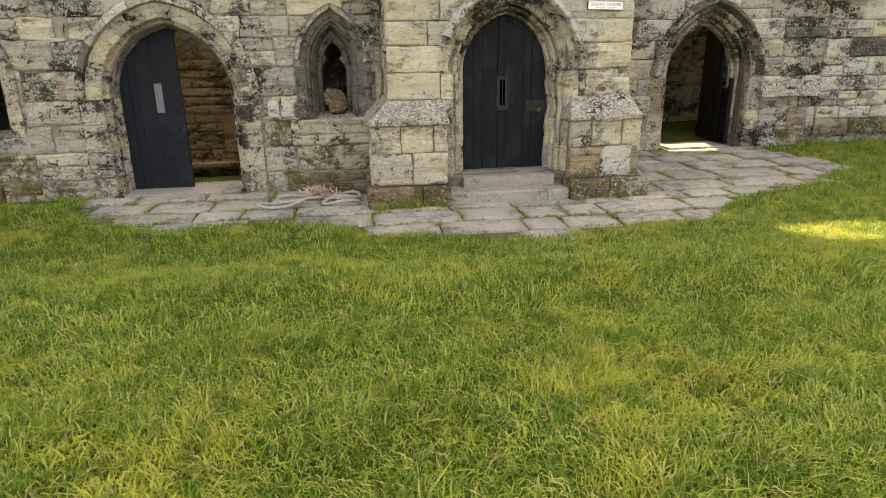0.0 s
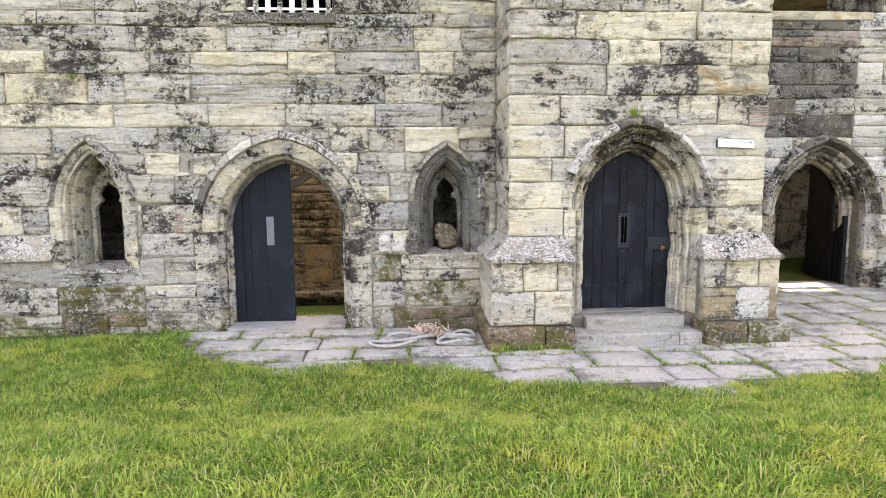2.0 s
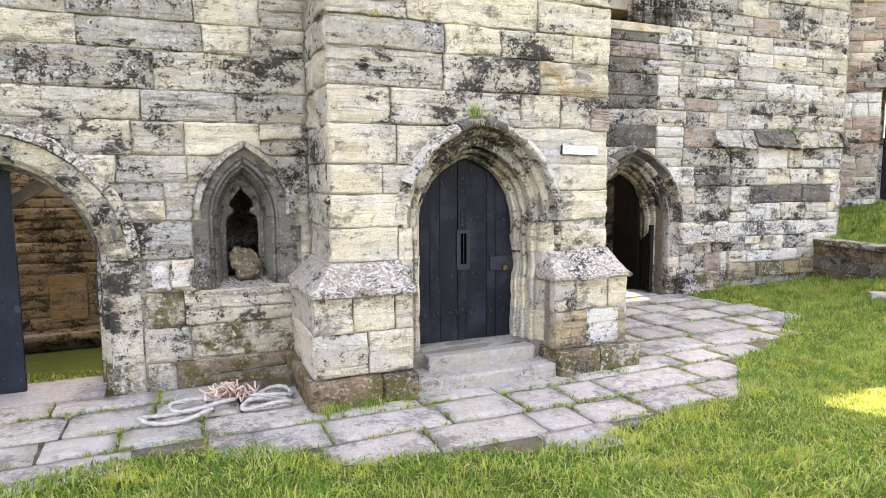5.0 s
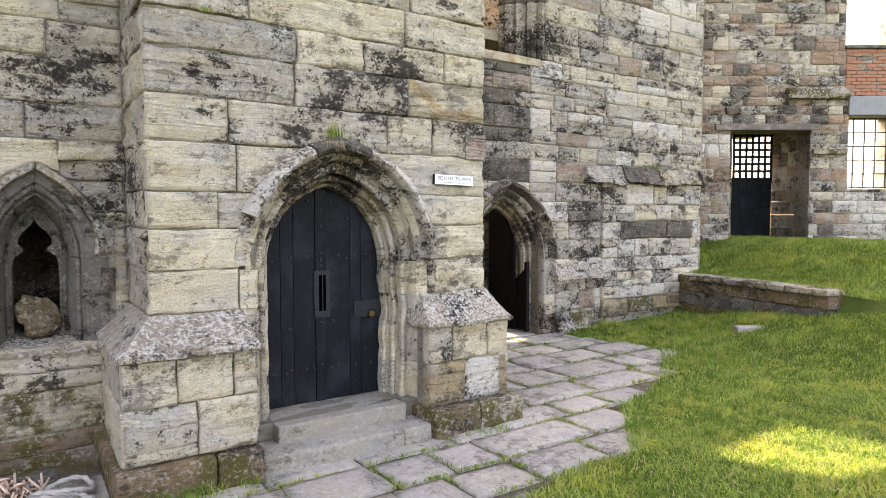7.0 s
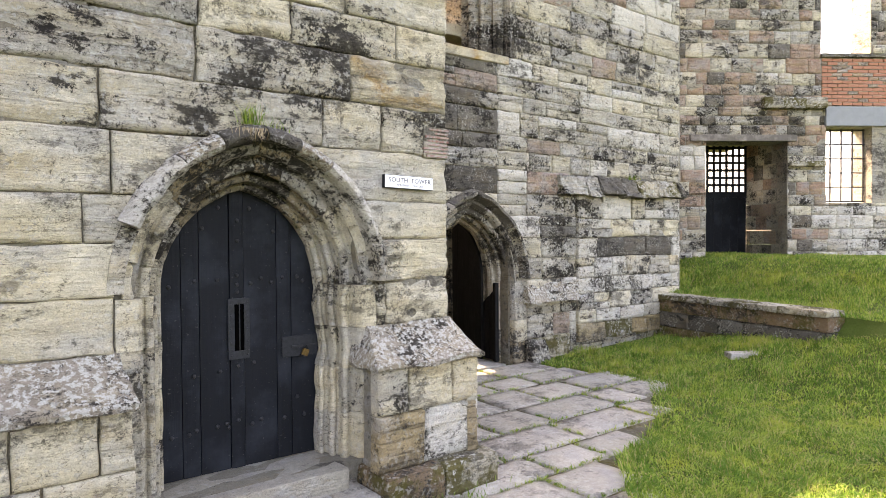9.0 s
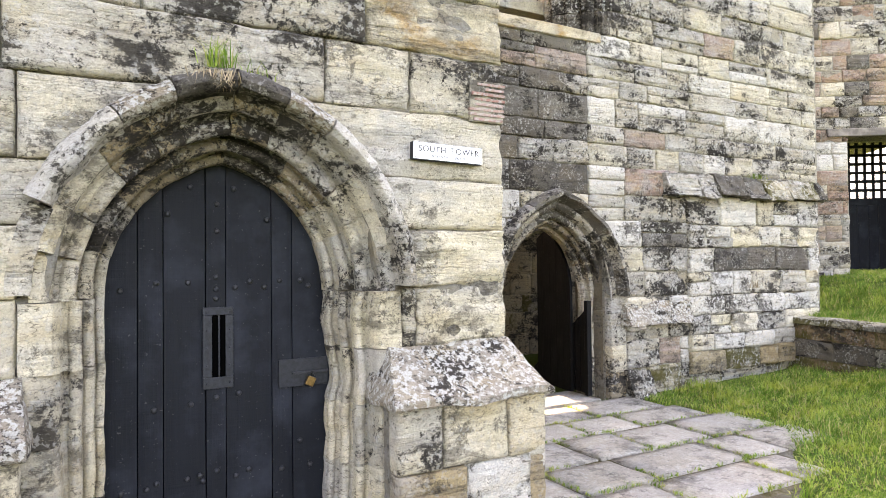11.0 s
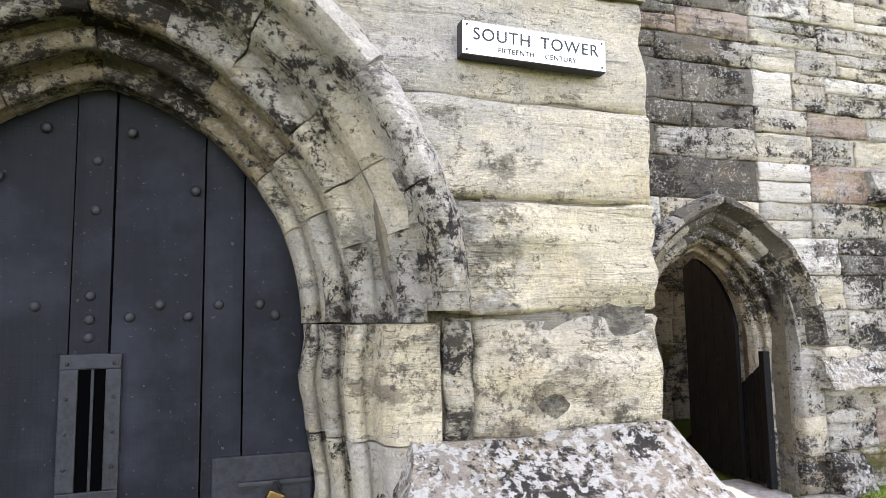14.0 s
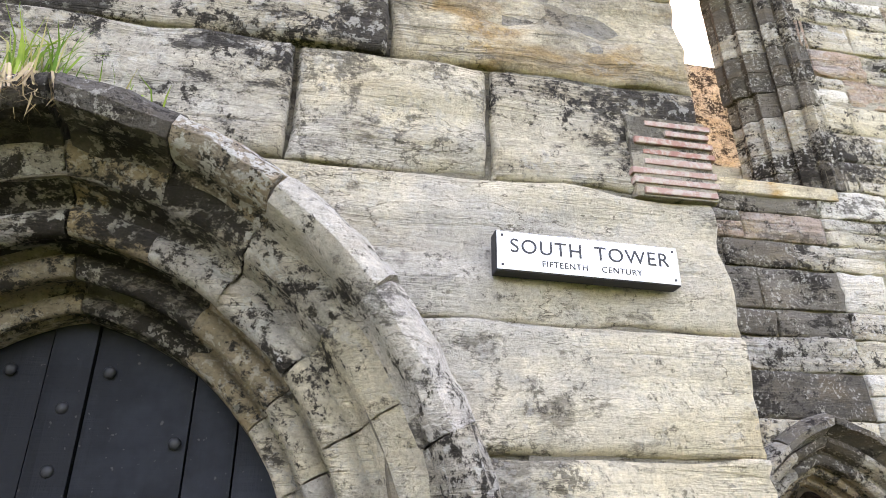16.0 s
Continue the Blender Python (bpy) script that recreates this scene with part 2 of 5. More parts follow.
SIGNWHITE = plain_mat("white_enamel", (0.66, 0.66, 0.65), 0.35, 0.05)
SIGNBLACK = plain_mat("black_lettering", (0.01, 0.01, 0.011), 0.5)
# near-black colour that stands in for the shade of unlit openings
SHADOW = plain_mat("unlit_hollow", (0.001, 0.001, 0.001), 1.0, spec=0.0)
BRICK = plain_mat("weathered_red_brick", (0.30, 0.13, 0.078), 0.95, 0.4, 30)
ROPE = plain_mat("grey_rope", (0.27, 0.25, 0.21), 0.95, 0.35, 60)
TWINE = plain_mat("pinkish_twine", (0.42, 0.29, 0.21), 0.95, 0.3, 60)
CONCRETE = plain_mat("grey_concrete", (0.20, 0.205, 0.20), 0.9, 0.25, 9)


def ground_mat():
    n = Nodes("turf")
    f = n.noise(n.pos(), 26, 6, 0.7)
    g = n.noise(n.pos(), 1.1, 5, 0.65)
    col = n.mix(f, (0.030, 0.050, 0.008), (0.065, 0.095, 0.016))
    col = n.mix(n.ramp(g, 0.45, 0.7, 0, 0.6), col, (0.09, 0.095, 0.025))
    n.bump(f, 0.8, 0.03)
    return n.done(col, 0.95, spec=0.1)


def blade_mat():
    n = Nodes("grass_blade")
    isl = n.node("NewGeometry", "Random Per Island")
    g = n.noise(n.pos(), 1.3, 5, 0.62)
    g2 = n.noise(n.pos(), 5.5, 4, 0.6)
    col = n.mix(isl, (0.06, 0.17, 0.010), (0.47, 0.66, 0.12))
    col = n.mix(n.ramp(g, 0.50, 0.62, 0, 0.6), col, (0.58, 0.63, 0.10))
    col = n.mix(n.ramp(g2, 0.48, 0.60, 0, 0.8), col, (0.10, 0.25, 0.025))
    dry = n.ramp(n.node("Math", 0, {"operation": "FRACT"}, i0=n.math("MULTIPLY", isl, 37.7)), 0.84, 0.88)
    col = n.mix(n.math("MULTIPLY", dry, 0.8), col, (0.60, 0.52, 0.24))
    col = n.node("VectorMath", 0, {"operation": "MULTIPLY"}, i0=col, i1=(0.70, 0.65, 0.62))
    n.done(col, 0.6, spec=0.2)
    tr = n.t.nodes.new("ShaderNodeBsdfTranslucent")
    n.put(tr.inputs[0], col)
    mixs = n.t.nodes.new("ShaderNodeMixShader")
    mixs.inputs[0].default_value = 0.42
    n.t.links.new(n.bsdf.outputs[0], mixs.inputs[1])
    n.t.links.new(tr.outputs[0], mixs.inputs[2])
    n.t.links.new(mixs.outputs[0], n.t.nodes["Material Output"].inputs[0])
    return n.mat


TURF, BLADE = ground_mat(), blade_mat()


# ---- mesh helpers ----
def mesh_of(name, verts, faces, mat, smooth=False):
    me = bpy.data.meshes.new(name)
    me.from_pydata([tuple(v) for v in verts], [], faces)
    me.materials.append(mat)
    if smooth:
        me.polygons.foreach_set("use_smooth", [True] * len(me.polygons))
    me.update()
    return me


def link(name, me, parent=None, m=None, label=""):
    ob = new(name, me)
    if m is not None:
        ob.matrix_basis = m
    if parent is not None:
        ob.parent = parent
    return tagged(ob, label)


def part(name, bm, material, parent, label="", smooth=False):
    me = bpy.data.meshes.new(name)
    bmesh.ops.recalc_face_normals(bm, faces=bm.faces)
    bm.to_mesh(me)
    bm.free()
    me.materials.append(material)
    if smooth:
        me.polygons.foreach_set("use_smooth", [True] * len(me.polygons))
    return link(name, me, parent, None, label)


def box_bm(x0, x1, y0, y1, z0, z1, bevel=0.0, bm=None, m=None):
    bm = bm or bmesh.new()
    g = bmesh.ops.create_cube(bm, size=1.0, matrix=Matrix.LocRotScale(((x0 + x1) / 2, (y0 + y1) / 2, (z0 + z1) / 2), None, (x1 - x0, y1 - y0, z1 - z0)))
    if bevel:
        es = list({e for v in g["verts"] for e in v.link_edges})
        bmesh.ops.bevel(bm, geom=es, offset=bevel, segments=2, profile=0.6, affect="EDGES")
    if m is not None:
        bmesh.ops.transform(bm, matrix=m, verts=bm.verts)
    return bm


def rough_bm(bm, amp=0.01, scale=6.0, cuts=0, seed=0.0):
    """Subdivide and roughen, for hewn stone."""
    if cuts:
        bmesh.ops.subdivide_edges(bm, edges=bm.edges, cuts=cuts, use_grid_fill=True)
    bm.normal_update()
    for v in bm.verts:
        v.co += v.normal * amp * noise.noise(v.co * scale + Vector((seed, seed, seed)))
    return bm


def thing(name, loc, label, category, group="", kind=""):
    ob = new(name)
    ob.location = loc
    return tagged(ob, label, category, group, kind)


class Arch:
    """A pointed two-centred opening in a wall's own plane: middle, half width, sill, springing, rise."""

    def __init__(self, cx, a, z0, zs, h):
        self.cx, self.a, self.z0, self.zs, self.h = cx, a, z0, zs, h
        self.r = (a * a + h * h) / (2 * a)
        self.c = self.r - a

    def top(self, u, o=0.0):
        du = abs(u - self.cx) + self.c
        R = self.r + o
        return None if du > R else self.zs + math.sqrt(max(0.0, R * R - du * du))

    def at(self, s, o):
        """s in 0..1 along the left half arc, from the springing to the apex."""
        R = self.r + o
        ph = s * math.acos(min(1, self.c / R))
        return self.cx + self.c - R * math.cos(ph), self.zs + R * math.sin(ph)


class Gap:
    """What the coursed stones leave free: an arch with its surround."""

    def __init__(self, arch, o, z0=None):
        self.arch, self.o = arch, o
        self.z0 = arch.z0 if z0 is None else z0
        self.u0, self.u1 = arch.cx - arch.a - o, arch.cx + arch.a + o

    def span(self, u):
        return None if not self.u0 < u < self.u1 else (self.z0, self.arch.top(u, self.o))


class Hole:
    """A rectangular gap."""

    def __init__(self, u0, u1, z0, z1):
        self.u0, self.u1, self.z0, self.z1 = u0, u1, z0, z1

    def span(self, u):
        return (self.z0, self.z1) if self.u0 < u < self.u1 else None


def stone_mesh(lo, hi, us, depth, proud, seed, mat, rough=1.0, cell=0.06):
    """One hewn block: columns at us, from lo[i] to hi[i], its face roughened and its edges worn."""
    rim_w = 0.011
    def mid(a, b, t):
        return a + (b - a) * t
    f0, f1 = rim_w / max(us[1] - us[0], 0.02), rim_w / max(us[-1] - us[-2], 0.02)
    if f0 < 0.9 and f1 < 0.9:
        us, lo, hi = ([v[0], mid(v[0], v[1], f0), *v[1:-1], mid(v[-1], v[-2], f1), v[-1]] for v in (us, lo, hi))
    n = len(us)
    h = max(b - a for a, b in zip(lo, hi))
    nz = max(2, int(h / cell) + 1)
    ts = [j / nz for j in range(nz + 1)]
    if rim_w / h < 0.7 / nz:
        ts = [0.0, rim_w / h, *ts[1:-1], 1 - rim_w / h, 1.0]
    nz = len(ts) - 1
    vs, fs = [], []
    for i, u in enumerate(us):
        for j in range(nz + 1):
            t = ts[j]
            z = lo[i] + (hi[i] - lo[i]) * t
            edge = i in (0, n - 1) or j in (0, nz)
            corner = i in (0, n - 1) and j in (0, nz)
            w = 0.008 * rough
            uu = u + w * noise.noise((u * 9, z * 9, seed)) + (0.002 if i == 0 else -0.002 if i == n - 1 else 0)
            uu += 0.010 * noise.noise((z * 2.5, u * 0.7, 55))
            zz = z + 0.016 * noise.noise((u * 0.8, z * 1.1, 77)) + w * noise.noise((u * 7, z * 7, seed + 5)) * 1.2
            d = rough * (0.014 * noise.noise((u * 2.2, z * 18, seed)) + 0.009 * noise.noise((u * 8, z * 11, seed + 9)))
            chip = max(0.0, noise.noise((u * 5, z * 5, seed + 20)) - 0.1)
            d = proud + d - ((0.010 + 0.05 * chip) if edge else 0.02 * chip) - (0.008 if corner else 0)
            vs.append((uu, -d, zz))
    def q(i, j):
        return i * (nz + 1) + j
    for i in range(n - 1):
        for j in range(nz):
            fs.append((q(i, j), q(i + 1, j), q(i + 1, j + 1), q(i, j + 1)))
    rim = [q(i, 0) for i in range(n)] + [q(n - 1, j) for j in range(1, nz + 1)] + [q(i, nz) for i in range(n - 2, -1, -1)] + [q(0, j) for j in range(nz - 1, 0, -1)]
    b = len(vs)
    for k in rim:
        vs.append((vs[k][0], depth, vs[k][2]))
    m = len(rim)
    for k in range(m):
        fs.append((rim[k], b + k, b + (k + 1) % m, rim[(k + 1) % m]))
    return mesh_of("stone", vs, fs, mat, True)


def lay(rng, parent, fr, u0, u1, z0, z1, gaps, pick, joint=0.006, depth=0.09, proud=0.0, cell=0.06, rough=1.0):
    """A single stone laid between u0..u1 and z0..z1, cut round the gaps; it may fall into two."""
    u0, u1, z0, z1 = u0 + joint / 2, u1 - joint / 2, z0 + joint / 2, z1 - joint / 2
    if u1 - u0 < 0.03 or z1 - z0 < 0.03:
        return
    us = list(np.linspace(u0, u1, max(3, int((u1 - u0) / cell) + 2)))
    for g in gaps:
        for e in (g.u0 - 0.002, g.u0 + 0.002, g.u1 - 0.002, g.u1 + 0.002):
            if u0 < e < u1:
                us.append(e)
        if isinstance(g, Gap) and g.u0 < u1 and g.u1 > u0:
            us += [u for u in np.linspace(max(u0, g.u0), min(u1, g.u1), 9)]
    us = sorted(set(round(float(u), 4) for u in us))
    us = [u for k, u in enumerate(us) if k == 0 or u - us[k - 1] > 0.0025]
    runs, cur = [], []
    for u in us:
        lo, hi = z0, z1
        for g in gaps:
            s = g.span(u)
            if s and s[0] < z1 - 0.01 and s[1] > z0:
                if s[0] > z0 + 0.03:
                    hi = min(hi, s[0])
                else:
                    lo = max(lo, s[1] + 0.006)
        if hi - lo < 0.02:
            if len(cur) > 1:
                runs.append(cur)
            cur = []
        else:
            cur.append((u, lo, hi))
    if len(cur) > 1:
        runs.append(cur)
    for run in runs:
        if run[-1][0] - run[0][0] < 0.035:
            continue
        um = (run[0][0] + run[-1][0]) / 2
        mat = pick(um, (z0 + z1) / 2, rng)
        pr = proud + rng.uniform(-0.009, 0.010)
        rough_k = rough * rng.choice((0.5, 0.7, 1.0, 1.3, 1.9))
        me = stone_mesh([r[1] for r in run], [r[2] for r in run], [r[0] for r in run], depth, pr, rng.uniform(0, 90), mat, rough_k, cell)
        link("stone", me, parent, fr)


def coursed(rng, parent, fr, u0, u1, courses, gaps, pick, wide=(0.35, 0.95), joints=None, split=0.0, **kw):
    """Courses of stones between the levels given; joints: course index -> the joints' places."""
    for k in range(len(courses) - 1):
        z0, z1 = courses[k], courses[k + 1]
        if joints and k in joints:
            cuts = [u0, *joints[k], u1]
        else:
            cuts = [u0]
            while cuts[-1] < u1:
                cuts.append(cuts[-1] + rng.uniform(*wide))
            cuts[-1] = u1
            if len(cuts) > 2 and u1 - cuts[-2] < wide[0] * 0.6:
                del cuts[-2]
        for a, b in zip(cuts, cuts[1:]):
            if split and z1 - z0 > 0.22 and rng.random() < split:
                zm = z0 + (z1 - z0) * rng.uniform(0.35, 0.65)
                lay(rng, parent, fr, a, b, z0, zm, gaps, pick, **kw)
                lay(rng, parent, fr, a, b, zm, z1, gaps, pick, **kw)
            else:
                lay(rng, parent, fr, a, b, z0, z1, gaps, pick, **kw)


def core(name, fr, u0, u1, zb, zt, thick, holes, mat, label, front=0.034):
    """The wall's body behind its facing, with openings right through. holes: Gap or Hole."""
    us = {round(u0, 4), round(u1, 4)}
    for h in holes:
        for u in (np.linspace(h.u0, h.u1, 25) if isinstance(h, Gap) else (h.u0, h.u1)):
            if u0 < u < u1:
                us.add(round(float(u), 4))
    us = sorted(us)
    vs, fs = [], []

    def quad(*p):
        b = len(vs)
        vs.extend(p)
        fs.append((b, b + 1, b + 2, b + 3))
    for a, b in zip(us, us[1:]):
        cuts_a, cuts_b = [zb], [zb]
        for h in sorted(holes, key=lambda h: h.z0):
            sm = h.span((a + b) / 2)
            if sm:
                sa, sb = h.span(a + 1e-4) or sm, h.span(b - 1e-4) or sm
                cuts_a += [max(zb, sa[0]), sa[1]]
                cuts_b += [max(zb, sb[0]), sb[1]]
        cuts_a.append(zt), cuts_b.append(zt)
        for k in range(0, len(cuts_a), 2):
            la, ha, lb, hb = cuts_a[k], cuts_a[k + 1], cuts_b[k], cuts_b[k + 1]
            if max(ha - la, hb - lb) < 1e-4:
                continue
            quad((a, front, la), (b, front, lb), (b, front, hb), (a, front, ha))
            quad((b, thick, lb), (a, thick, la), (a, thick, ha), (b, thick, hb))
            quad((a, front, ha), (b, front, hb), (b, thick, hb), (a, thick, ha))
            quad((a, thick, la), (b, thick, lb), (b, front, lb), (a, front, la))
    for h in holes:
        for u in (h.u0, h.u1):
            if not u0 < u < u1:
                continue
            s = h.span(u + (1e-3 if u == h.u0 else -1e-3))
            z0, z1 = max(zb, s[0]), s[1]
            quad((u, front, z0), (u, thick, z0), (u, thick, z1), (u, front, z1))
    for u in (u0, u1):
        quad((u, front, zb), (u, thick, zb), (u, thick, zt), (u, front, zt))
    ob = link(name, mesh_of(name, [fr @ Vector(v) for v in vs], fs, mat))
    return tagged(ob, label, "wall", kind="structure")


def sweep_piece(name, parent, fr, arch, prof, path, mat, seed=0.0, jit=0.004, label="", wear=None):
    """One moulded stone: the closed profile (o, y) carried along path, a list of (side, s, z): s None on the jamb."""
    vs, fs, n = [], [], len(prof)
    last = len(path) - 1
    for step, (side, s, z) in enumerate(path):
        for o, y in prof:
            if wear and s is None:
                o += wear(side, z) * max(0.0, 1 - o / 0.22)
            if s is None:
                u, zz = arch.cx - arch.a - o, z
            else:
                u, zz = arch.at(s, o)
            if side > 0:
                u = 2 * arch.cx - u
            chip = max(0.0, noise.noise((u * 6, zz * 6, seed + 30)) - 0.25) * (2.5 if step in (0, last) else 1.0)
            d = jit * (1.2 * noise.noise((u * 5, zz * 5, seed + 4)) + noise.noise((u * 17, zz * 17, seed)) + 0.7 * noise.noise((u * 40, zz * 40, y * 40 + seed)))
            vs.append((u + 0.7 * jit * noise.noise((u * 12, zz * 12, seed)), y + d + 0.035 * chip * (y < 0.3), zz + jit * 0.7 * noise.noise((u * 12, zz * 12, seed + 8))))
    m = len(path)
    for i in range(m - 1):
        for k in range(n):
            a, b = i * n + k, i * n + (k + 1) % n
            fs.append((a, b, b + n, a + n))
    e = len(vs)
    vs += vs[:n] + vs[(m - 1) * n:m * n]
    fs.append(tuple(range(e, e + n)))
    fs.append(tuple(range(e + n, e + 2 * n))[::-1])
    me = mesh_of(name, vs, fs, mat, True)
    bm = bmesh.new()
    bm.from_mesh(me)
    bmesh.ops.recalc_face_normals(bm, faces=bm.faces)
    bm.to_mesh(me)
    bm.free()
    me.set_sharp_from_angle(angle=radians(42))
    return link(name, me, parent, fr, label)


def moulded(rng, parent, fr, arch, prof, z0, cuts, nv, mats, jname="jamb_stone", vname="voussoir", wear=None):
    """Jambs in blocks between cuts and an arch of nv voussoirs a side, all with the profile prof."""
    def shifted():
        d = rng.uniform(-0.004, 0.004)
        return [(o, y + d) for o, y in prof]
    for side in (-1, 1):
        lv = [z0, *cuts, arch.zs] if z0 is not None else []
        for a, b in zip(lv, lv[1:]):
            m = max(3, int((b - a) / 0.04) + 1)
            sweep_piece(jname, parent, fr, arch, shifted(), [(side, None, a + 0.002 + (b - a - 0.004) * k / m) for k in range(m + 1)], mats(arch.cx + side * arch.a, (a + b) / 2, rng), rng.uniform(0, 50), 0.006, wear=wear)
        ends = [0.0] + [(k + rng.uniform(-0.16, 0.16)) / nv for k in range(1, nv)] + [1.0] if nv else []
        for a, b in zip(ends, ends[1:]):
            g = 0.0011 / max(arch.r, 0.3)
            sweep_piece(vname, parent, fr, arch, shifted(), [(side, a + g + (b - a - 2 * g) * i / 9, 0) for i in range(10)], mats(arch.cx + side * arch.a * 0.7, arch.at((a + b) / 2, 0.1)[1] - arch.zs, rng), rng.uniform(0, 50), 0.006)


# ---- plan ----
YL, YT, YR = 8.13, 7.31, 9.93          # faces of the range wall, the tower and the further wall
TX0, TX1 = 0.40, 3.21                  # the tower's flanks
FL, FT, FR_ = pose(0, YL, 0), pose(0, YT, 0), pose(0, YR, 0)
FTL, FTR = pose(TX0, YL, 0, 0, 0, -90), pose(TX1, YT, 0, 0, 0, 90)
FP = pose(0, 7.07, 0)
FAR = pose(12.65, 10.75, 0, 0, 0, -34)

A_TOWER = Arch(1.80, 0.50, 0.26, 1.42, 0.62)
A_LEFT = Arch(-2.11, 0.66, 0.0, 1.16, 0.79)
A_RIGHT = Arch(5.66, 0.56, 0.0, 1.12, 0.80)
A_WIN1 = Arch(-4.24, 0.19, 0.76, 1.47, 0.45)
A_WIN2 = Arch(-0.19, 0.165, 0.86, 1.50, 0.36)


EDGE = [(-3.19, 7.57), (-2.57, 6.76), (-1.63, 6.56), (-1.2, 6.70), (-0.3, 6.46), (0.2, 6.05), (0.97, 5.8), (1.64, 5.6), (2.3, 5.76), (3.05, 5.98), (3.55, 5.92), (4.4, 6.72), (5.45, 7.1), (6.05, 7.55), (6.8, 8.1), (6.66, 9.5), (6.6, 9.95), (3.3, 9.95), (3.3, 8.2), (-3.0, 8.2)]


def paved(x, y):
    inside = False
    for (x0, y0), (x1, y1) in zip(EDGE, EDGE[1:] + EDGE[:1]):
        if (y0 > y) != (y1 > y) and x < x0 + (y - y0) * (x1 - x0) / (y1 - y0):
            inside = not inside
    return inside


def smooth(t):
    t = max(0.0, min(1.0, t))
    return t * t * (3 - 2 * t)


def ground_z(x, y):
    if y > 8.6 and x < 3.0:
        return -0.012 - 0.18 * (y - 8.6)
    z = 0.33 * smooth((5.7 - y) / 2.1) * (1 - 0.6 * smooth((x - 3) / 3))
    if x > 9.90 - 0.19 * max(0.0, 9.95 - y):
        hi = 0.68 + 0.6 * smooth((x - 9.7) / 3.0)
    else:
        rise = 0.05 + 0.32 * smooth((9.9 - y) / 2.8) + 0.3 * smooth((7.4 - y) / 1.6)
        hi = rise * smooth((x - 7.0) / 2.6)
    if paved(x, y) and y < 10.2:
        return -0.06
    return max(z, hi) - 0.012 + 0.012 * noise.noise((x * 1.3, y * 1.3, 0))


def build_ground():
    xs = [-400, -90, -30, -14] + [round(-12 + 0.25 * i, 3) for i in range(121)] + [20, 26, 40, 100, 400]
    ys = [-400, -90, -30, -12] + [round(-6 + 0.25 * i, 3) for i in range(105)] + [22, 30, 60, 150, 400]
    vs = [(x, y, ground_z(max(-12, min(18, x)), max(-6, min(20, y)))) for x in xs for y in ys]
    m = len(ys)
    fs = [(i * m + j, (i + 1) * m + j, (i + 1) * m + j + 1, i * m + j + 1) for i in range(len(xs) - 1) for j in range(m - 1)]
    tagged(link("ground", mesh_of("ground", vs, fs, TURF, True)), "uneven turf lawn rising from the paving to a bank", "ground", kind="structure")


build_ground()


# ---- walls ----
def pick_left(u, z, rng):
    q = rng.random()
    if z < 0.23:
        return DAMP if q < 0.55 else MOSSY
    if z < 0.56:
        return MOSSY if q < 0.45 else BUFF
    if z < 0.87 and u > -1.4:
        return MOSSY if q < 0.45 else BUFF
    if z > 2.9:
        return GREY if q < 0.6 else BUFF if q < 0.93 else CREAM
    if abs(u - 0.1) < 0.4 and 2.5 < z < 2.95:
        return OCHRE if q < 0.5 else BUFF
    return GREY if q < 0.42 else BUFF if q < 0.85 else CREAM


def pick_tower(u, z, rng):
    q = rng.random()
    if 2.62 < z < 2.93 and u > 2.3:
        return OCHRE
    if z > 2.62 and u < 1.5:
        return GREY if q < 0.7 else BUFF
    if z > 2.3:
        return BUFF if q < 0.65 else CREAM
    return CREAM if q < 0.7 else BUFF


def pick_right(u, z, rng):
    q = rng.random()
    if u < 6.3 and z > 2.25:
        return DARK if q < 0.66 else RED if q < 0.74 else GREY
    if 7.2 < u < 10 and 2.35 < z < 2.62:
        return DARK if q < 0.6 else GREY
    if 8.3 < u < 9.9 and 1.4 < z < 1.75:
        return DARK if q < 0.7 else GREY
    if 7.3 < u < 7.7 and 1.1 < z < 2.4:
        return DARK if q < 0.5 else GREY
    if z < 0.3:
        return GREY if q < 0.6 else MOSSY
    if u > 7.6 and z < 1.5:
        return LIME if q < 0.5 else BUFF if q < 0.8 else GREY
    return GREY if q < 0.38 else BUFF if q < 0.78 else LIME if q < 0.95 else RED


def pick_far(u, z, rng):
    q = rng.random()
    if (u < -0.1 and 3.0 < z < 3.6) or (2.4 < u < 4.2 and z < 2.36):
        return LIME if q < 0.75 else GREY
    return GREY if q < 0.28 else RED if q < 0.62 else BUFF if q < 0.82 else DARK


def pick_inner(u, z, rng):
    return INNER


wall_range = core("wall_range", FL, -9.0, 0.43, -1.4, 14.0, 0.42,
                  [Gap(A_LEFT, 0.2, -1.4), Gap(A_WIN1, 0.16), Gap(A_WIN2, 0.16), Hole(-2.43, -1.47, 3.62, 4.6)], MORTAR,
                  "range wall of weathered grey and cream sandstone with lancets and an arched doorway", 0.020)
tower = core("wall_tower", FT, TX0 + 0.02, TX1 - 0.02, -0.1, 14.5, 0.75, [Gap(A_TOWER, 0.2)], JOINTDARK,
             "front of a square tower in cream sandstone with an arched doorway")
tower_flank_a = core("wall_tower_flank", FTL, 0.0, 0.80, -0.1, 14.5, 0.5, [], JOINTDARK, "short return of the tower in rough grey sandstone")
tower_flank_b = core("wall_tower_side", FTR, 0.02, 6.0, -0.1, 14.5, 0.5, [], JOINTDARK, "side of the tower in coursed sandstone")
wall_court = core("wall_court", FR_, 3.0, 6.30, -0.4, 14.0, 0.5, [Gap(A_RIGHT, 0.2, -0.4), Hole(4.6, 6.42, 4.12, 6.6)], JOINTDARK,
                  "tall court wall of stained sandstone with a moulded doorway and a ruined window")
